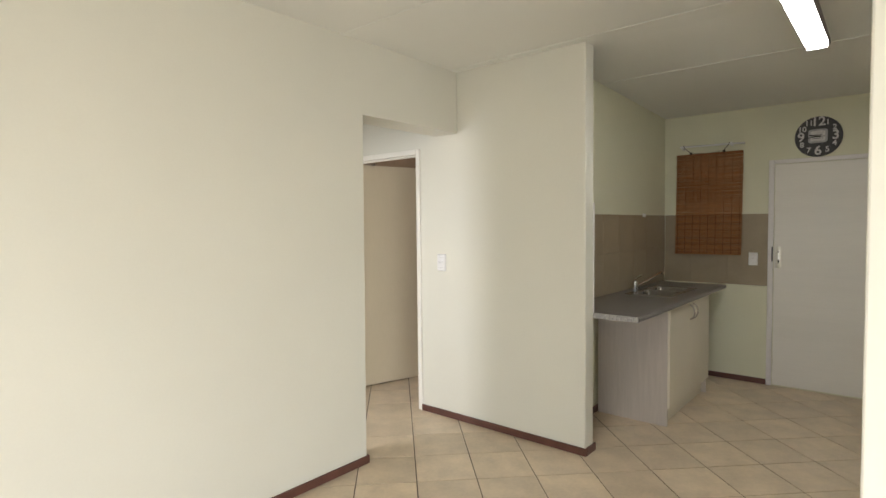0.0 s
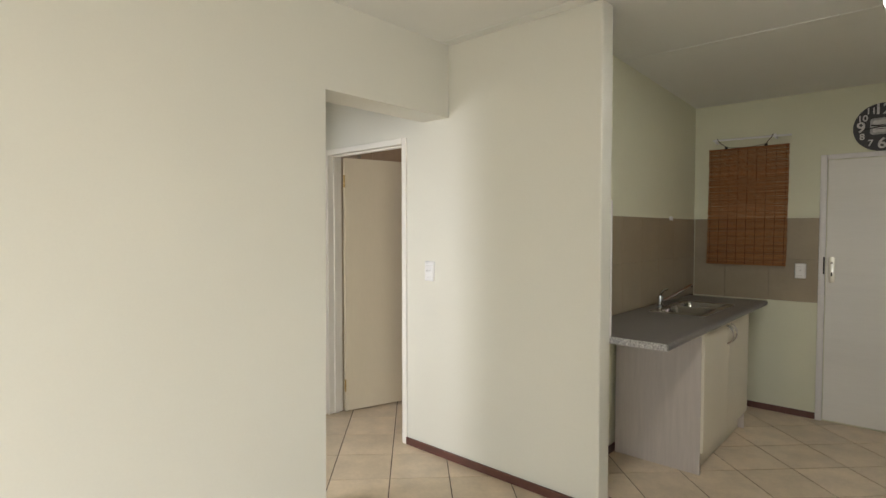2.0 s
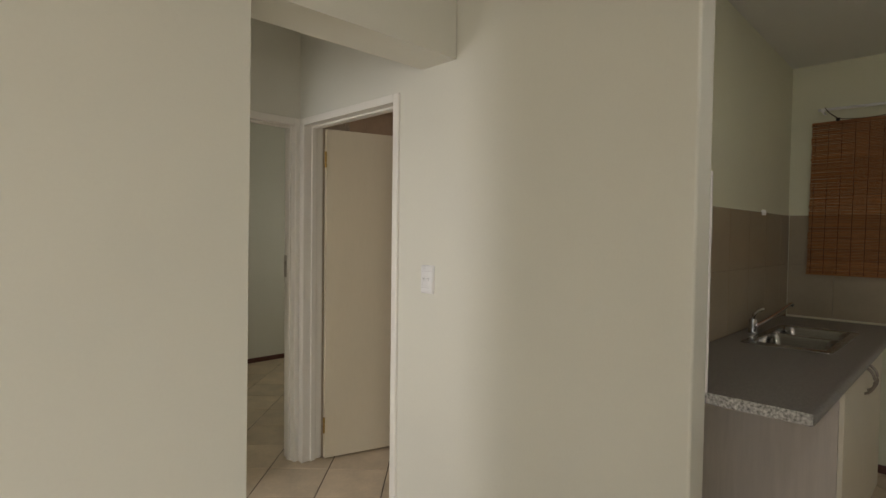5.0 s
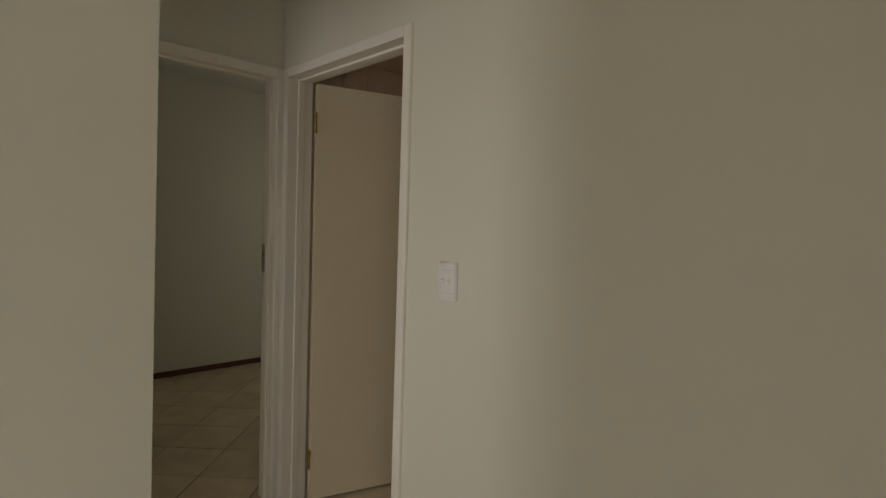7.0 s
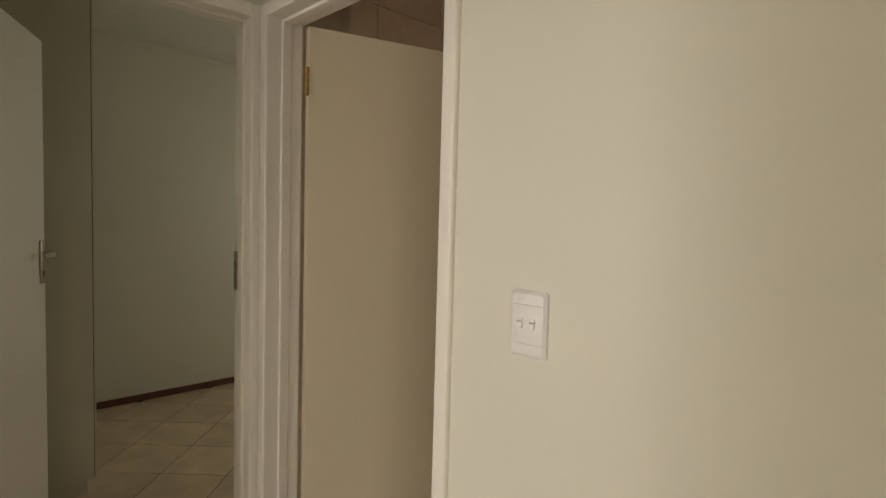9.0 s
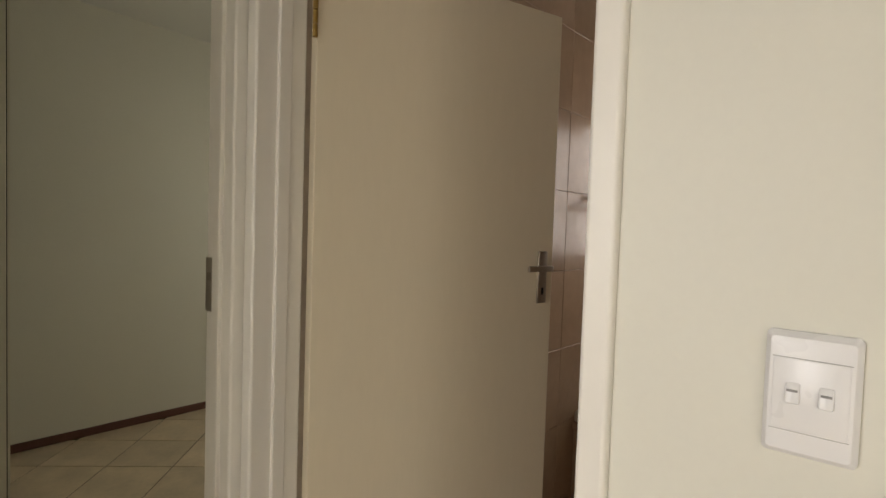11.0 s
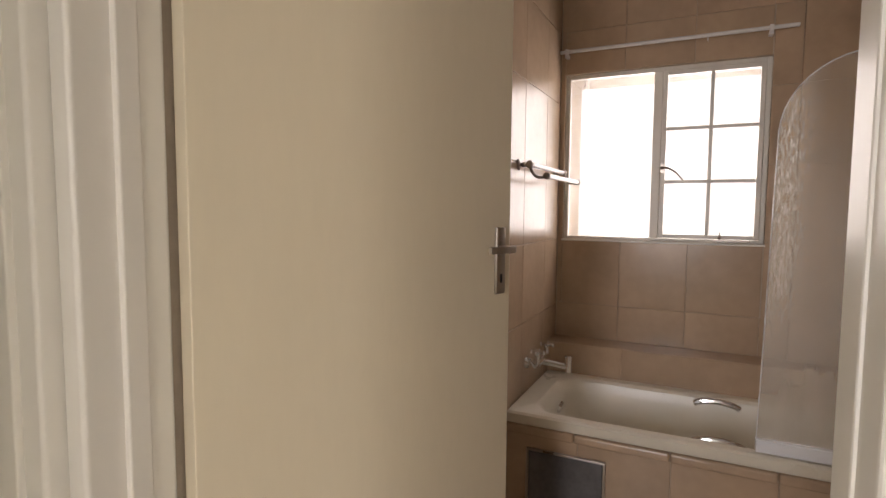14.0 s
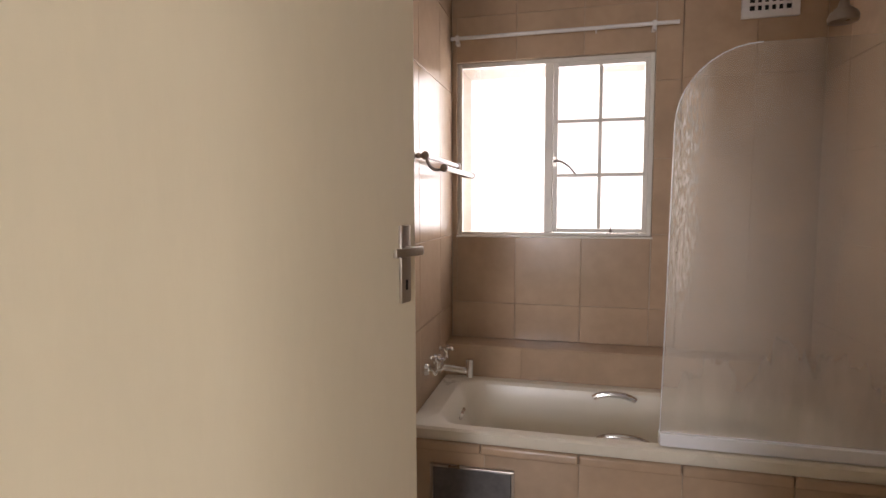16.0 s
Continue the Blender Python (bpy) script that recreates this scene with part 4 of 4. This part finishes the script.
# bath
BX0, BX1, BY0, BY1, BZ = 4.868, 5.474, YR + 0.008, YB - 0.008, 0.545
bath = thing("bathtub", (5.17, 2.85, 0), "cream acrylic bathtub built into a tiled surround", "bathtub")
bcx, bcy, bhx, bhy = (BX0 + BX1) / 2, (BY0 + BY1) / 2, (BX1 - BX0) / 2, (BY1 - BY0) / 2
rings = [rounded(bcx, bcy, bhx - 0.004, bhy - 0.001, 0.012, BZ - 0.045), rounded(bcx, bcy, bhx, bhy, 0.014, BZ - 0.035), rounded(bcx, bcy, bhx, bhy, 0.014, BZ - 0.008), rounded(bcx, bcy, bhx - 0.008, bhy - 0.004, 0.014, BZ),
         rounded(bcx, bcy - 0.0, bhx - 0.050, bhy - 0.085, 0.10, BZ - 0.002), rounded(bcx, bcy, bhx - 0.064, bhy - 0.10, 0.10, BZ - 0.014), rounded(bcx, bcy, bhx - 0.075, bhy - 0.12, 0.11, BZ - 0.06), rounded(bcx, bcy + 0.02, bhx - 0.105, bhy - 0.18, 0.12, BZ - 0.30), rounded(bcx, bcy + 0.02, bhx - 0.135, bhy - 0.22, 0.11, BZ - 0.355), rounded(bcx, bcy + 0.02, bhx - 0.20, bhy - 0.30, 0.06, BZ - 0.37)]
part("tub", loft(rings), ACRYLIC, bath, "", True)
part("overflow", cyl((bcx + 0.03, BY1 - 0.128, BZ - 0.075), (bcx + 0.03, BY1 - 0.140, BZ - 0.079), 0.030, 0.026, bevel=0.003), CHROME, bath, "round chrome overflow", True)
for x in (BX0 + 0.052, BX1 - 0.125):
    g = curve((x + 0.035, 2.935, BZ - 0.030), (x + 0.035, 2.91, BZ - 0.004), (x + 0.035, 2.80, BZ - 0.004), (x + 0.035, 2.765, BZ - 0.030), 12)
    part("grip", tube(g, 0.0125), CHROME, bath, "metal grip handle", True)
tiles_b = thing("bath_apron", (4.87, 2.85, 0), "brown tiled front of the bath with a rounded edge strip", "bath surround", kind="structure")
part("apron_wall", box(4.884, 4.93, YR, YB, 0, 0.498), BGROUT, tiles_b)
tile_wall(tiles_b, (4.884, YB - 0.008, 0.0), (0, -1, 0), (0, 0, 1), YB - YR - 0.016, 0.462, 0.322, 0.335, BTILE, u0=0.278, v0=0.127)
for a, b in ((3.597, 3.33), (3.327, 3.00), (2.997, 2.68), (2.677, 2.36), (2.357, 2.06)):
    part("edge_strip", box(4.856, 4.884, b, a, 0.465, 0.499, 0.008, seg=3), BTILE, tiles_b)
hatch = thing("access_hatch", (4.875, 3.36, 0.25), "dark grey glossy access hatch in the bath front", "access hatch")
part("hatch_panel", box(4.866, 4.8765, 3.222, 3.500, 0.06, 0.405, 0.003), HATCH, hatch)
part("hatch_trim", boxes([(4.862, 4.8765, 3.212, 3.510, 0.405, 0.413), (4.862, 4.8765, 3.212, 3.221, 0.05, 0.405), (4.862, 4.8765, 3.501, 3.510, 0.05, 0.405)], 0.002), STEEL, hatch, "thin metal edge trim")

# bath mixer on the tap wall
bt = thing("bath_mixer", (5.20, YB, 0.674), "chrome wall bath mixer with two cross handles and a spout", "tap")
for x in (5.125, 5.275):
    part("wall_flange", cyl((x, YB - 0.006, 0.669), (x, YB - 0.02, 0.669), 0.026, 0.02, bevel=0.002), CHROME, bt, "", True)
    part("inlet", cyl((x, YB - 0.015, 0.669), (x, YB - 0.060, 0.669), 0.013), CHROME, bt, "", True)
    hd = part("handle_stem", cyl((x, YB - 0.055, 0.669), (x, YB - 0.055, 0.714), 0.013, 0.010), CHROME, bt, "", True)
    bm = cyl((x - 0.026, YB - 0.055, 0.720), (x + 0.026, YB - 0.055, 0.720), 0.0065, n=10)
    cyl((x, YB - 0.081, 0.720), (x, YB - 0.029, 0.720), 0.0065, n=10, bm=bm)
    for dx, dy in ((0.027, 0), (-0.027, 0), (0, 0.027), (0, -0.027)):
        ball((x + dx, YB - 0.055 + dy, 0.720), 0.009, bm)
    part("cross_handle", bm, CHROME, hd, "", True)
part("bridge", cyl((5.115, YB - 0.055, 0.669), (5.285, YB - 0.055, 0.669), 0.015), CHROME, bt, "", True)
part("spout", tube([(5.19, YB - 0.060, 0.664), (5.195, YB - 0.11, 0.660), (5.20, YB - 0.170, 0.652)], 0.013), CHROME, bt, "", True)
part("outlet", cyl((5.20, YB - 0.172, 0.702), (5.20, YB - 0.172, 0.628), 0.016, 0.014, bevel=0.002), CHROME, bt, "", True)
part("hose_stub", tube(curve((5.105, YB - 0.055, 0.669), (5.055, YB - 0.065, 0.664), (5.045, YB - 0.065, 0.684), (5.035, YB - 0.045, 0.714)), 0.006, 8), CHROME, bt, "", True)

# shower screen
scr = thing("shower_screen", (4.905, 2.4, BZ), "glass shower screen clouded by limescale with a rounded upper corner", "shower screen")
Y_S, Z_S, R_S, LEAN = 2.742, 1.812, 0.235, 0.022
outline = [(YR + 0.012, BZ + 0.028), (Y_S, BZ + 0.028)] + [(Y_S - R_S + R_S * math.cos(radians(a)), Z_S - R_S + R_S * math.sin(radians(a))) for a in range(0, 91, 9)] + [(YR + 0.012, Z_S)]
bm = bmesh.new()
outline = [(y - LEAN * (z - BZ) / (Z_S - BZ) if y > YR + 0.1 else y, z) for y, z in outline]
fr = [bm.verts.new((4.906, y, z)) for y, z in outline]
bk = [bm.verts.new((4.912, y, z)) for y, z in outline]
bm.faces.new(fr)
bm.faces.new(bk)
for k in range(len(fr)):
    bm.faces.new((fr[k], fr[(k + 1) % len(fr)], bk[(k + 1) % len(bk)], bk[k]))
part("glass", bm, SCREEN, scr, "clouded glass panel").visible_shadow = False
# highlight on the bare glass edge, drawn as a thin white tube
part("edge_strip", tube([(4.909, y, z) for y, z in outline[1:-1]], 0.0022, 6), RAIL_WHITE, scr, "thin white strip for the highlight on the glass edge", True)
part("bottom_rail", box(4.888, 4.926, YR + 0.010, Y_S + 0.002, BZ + 0.001, BZ + 0.044, 0.004), RAIL_WHITE, scr, "white aluminium bottom rail")
part("wall_channel", box(4.896, 4.922, YR, YR + 0.014, BZ + 0.033, Z_S, 0.002), FRAME_WHITE, scr)

# air vent, shower head, basin
vent = thing("air_vent", (5.59, 2.265, 2.16), "white plastic air vent with rows of square holes", "vent")
VY0, VY1, VZ0, VZ1 = 2.160, 2.372, 2.085, 2.300
fl = XB - 0.037
part("backing", box(fl - 0.002, fl, VY0 + 0.004, VY1 - 0.004, VZ0 + 0.004, VZ1 - 0.004), BLACK, vent)
edge = 0.028
bm = boxes([(fl - 0.014, fl, VY0, VY1, VZ0, VZ0 + edge), (fl - 0.014, fl, VY0, VY1, VZ1 - edge, VZ1), (fl - 0.014, fl, VY0, VY0 + edge, VZ0 + edge, VZ1 - edge), (fl - 0.014, fl, VY1 - edge, VY1, VZ0 + edge, VZ1 - edge)])
part("frame", bm, PLASTIC, vent)
for k in range(1, 6):
    y = VY0 + edge + (VY1 - VY0 - 2 * edge) * k / 6
    part("slat", box(fl - 0.012, fl - 0.003, y - 0.005, y + 0.005, VZ0 + edge, VZ1 - edge), PLASTIC, vent)
    z = VZ0 + edge + (VZ1 - VZ0 - 2 * edge) * k / 6
    part("slat", box(fl - 0.0125, fl - 0.0035, VY0 + edge, VY1 - edge, z - 0.005, z + 0.005), PLASTIC, vent)
sh = thing("wall_shower", (5.2, YR, 1.98), "chrome shower head on a bent wall arm", "shower head")
part("arm", tube(curve((5.2, YR + 0.004, 2.12), (5.2, YR + 0.06, 2.13), (5.2, YR + 0.095, 2.09), (5.2, YR + 0.11, 2.00)), 0.010), CHROME, sh, "", True)
part("rose", loft([[(5.2 + r * math.cos(a * math.tau / 24), YR + 0.112 + r * math.sin(a * math.tau / 24), z) for a in range(24)] for r, z in ((0.012, 2.005), (0.018, 1.985), (0.040, 1.965), (0.046, 1.950), (0.044, 1.936), (0.036, 1.933))]), BRONZE, sh, "", True)
basin = thing("washbasin", (3.93, 2.3, 0.0), "white ceramic washbasin on a pedestal beside the bath", "washbasin")
ell = lambda rx, ry, z, dy=0.0: [(3.93 + rx * math.cos(a * math.tau / 40), YR + 0.29 + dy + ry * math.sin(a * math.tau / 40), z) for a in range(40)]
part("bowl", loft([ell(0.06, 0.06, 0.60), ell(0.15, 0.15, 0.66), ell(0.23, 0.235, 0.76), ell(0.245, 0.25, 0.785), ell(0.24, 0.245, 0.80), ell(0.215, 0.22, 0.80), ell(0.19, 0.19, 0.77), ell(0.10, 0.10, 0.68)], True), PLASTIC, basin, "", True)
part("pedestal", loft([ell(0.10, 0.10, 0.0), ell(0.075, 0.075, 0.10), ell(0.065, 0.065, 0.61)], True), PLASTIC, basin, "", True)

# ---- floor tiles, laid diagonally ----
PITCH = 0.352
FX, FY = 2.648, 1.726
ftile = tile_mesh(PITCH - 0.006, PITCH - 0.006, 0.006, TILE)
rest_v, rest_f = [], []
floor_ob = bpy.data.objects["floor"]
turn = Matrix.Rotation(radians(45), 4, "Z")
cells = []
for i in range(-30, 31):
    for j in range(-30, 31):
        c = turn @ Vector(((i + 0.5) * PITCH, (j + 0.5) * PITCH, 0)) + Vector((FX, FY, -0.006))
        living = (-1.9 < c.x < 1.7 and -2.3 < c.y < 2.5) or (0.5 < c.x < 1.7 and 2.5 <= c.y < 3.8)
        kitchen = 1.4 <= c.x < 5.92 and -1.2 < c.y < 3.9 and not (c.x < 2.2 and c.y > 3.9)
        bedroom = 1.2 < c.x < 5.75 and 3.7 < c.y < 6.42
        if living or kitchen or bedroom:
            cells.append(c)
count = 0
for c in cells:
    near = (1.75 < c.x < 5.85 and 0.0 < c.y < 2.2) or (2.2 < c.x < 3.6 and 2.2 <= c.y < 3.9) or (2.7 < c.x < 5.2 and 3.9 <= c.y < 6.3)
    if near and count < 300:
        piece("tile", ftile, floor_ob, Matrix.Translation(c) @ turn)
        count += 1
    else:
        base = len(rest_v)
        rest_v += [tuple(Matrix.Translation(c) @ turn @ v.co) for v in ftile.vertices]
        rest_f += [tuple(base + k for k in p.vertices) for p in ftile.polygons]
me = bpy.data.meshes.new("floor_tiles")
me.from_pydata(rest_v, [], rest_f)
me.materials.append(TILE)
ob = new("floor_tiles", me)
ob.parent = floor_ob
tagged(ob, "beige ceramic floor tiles", kind="stuff")
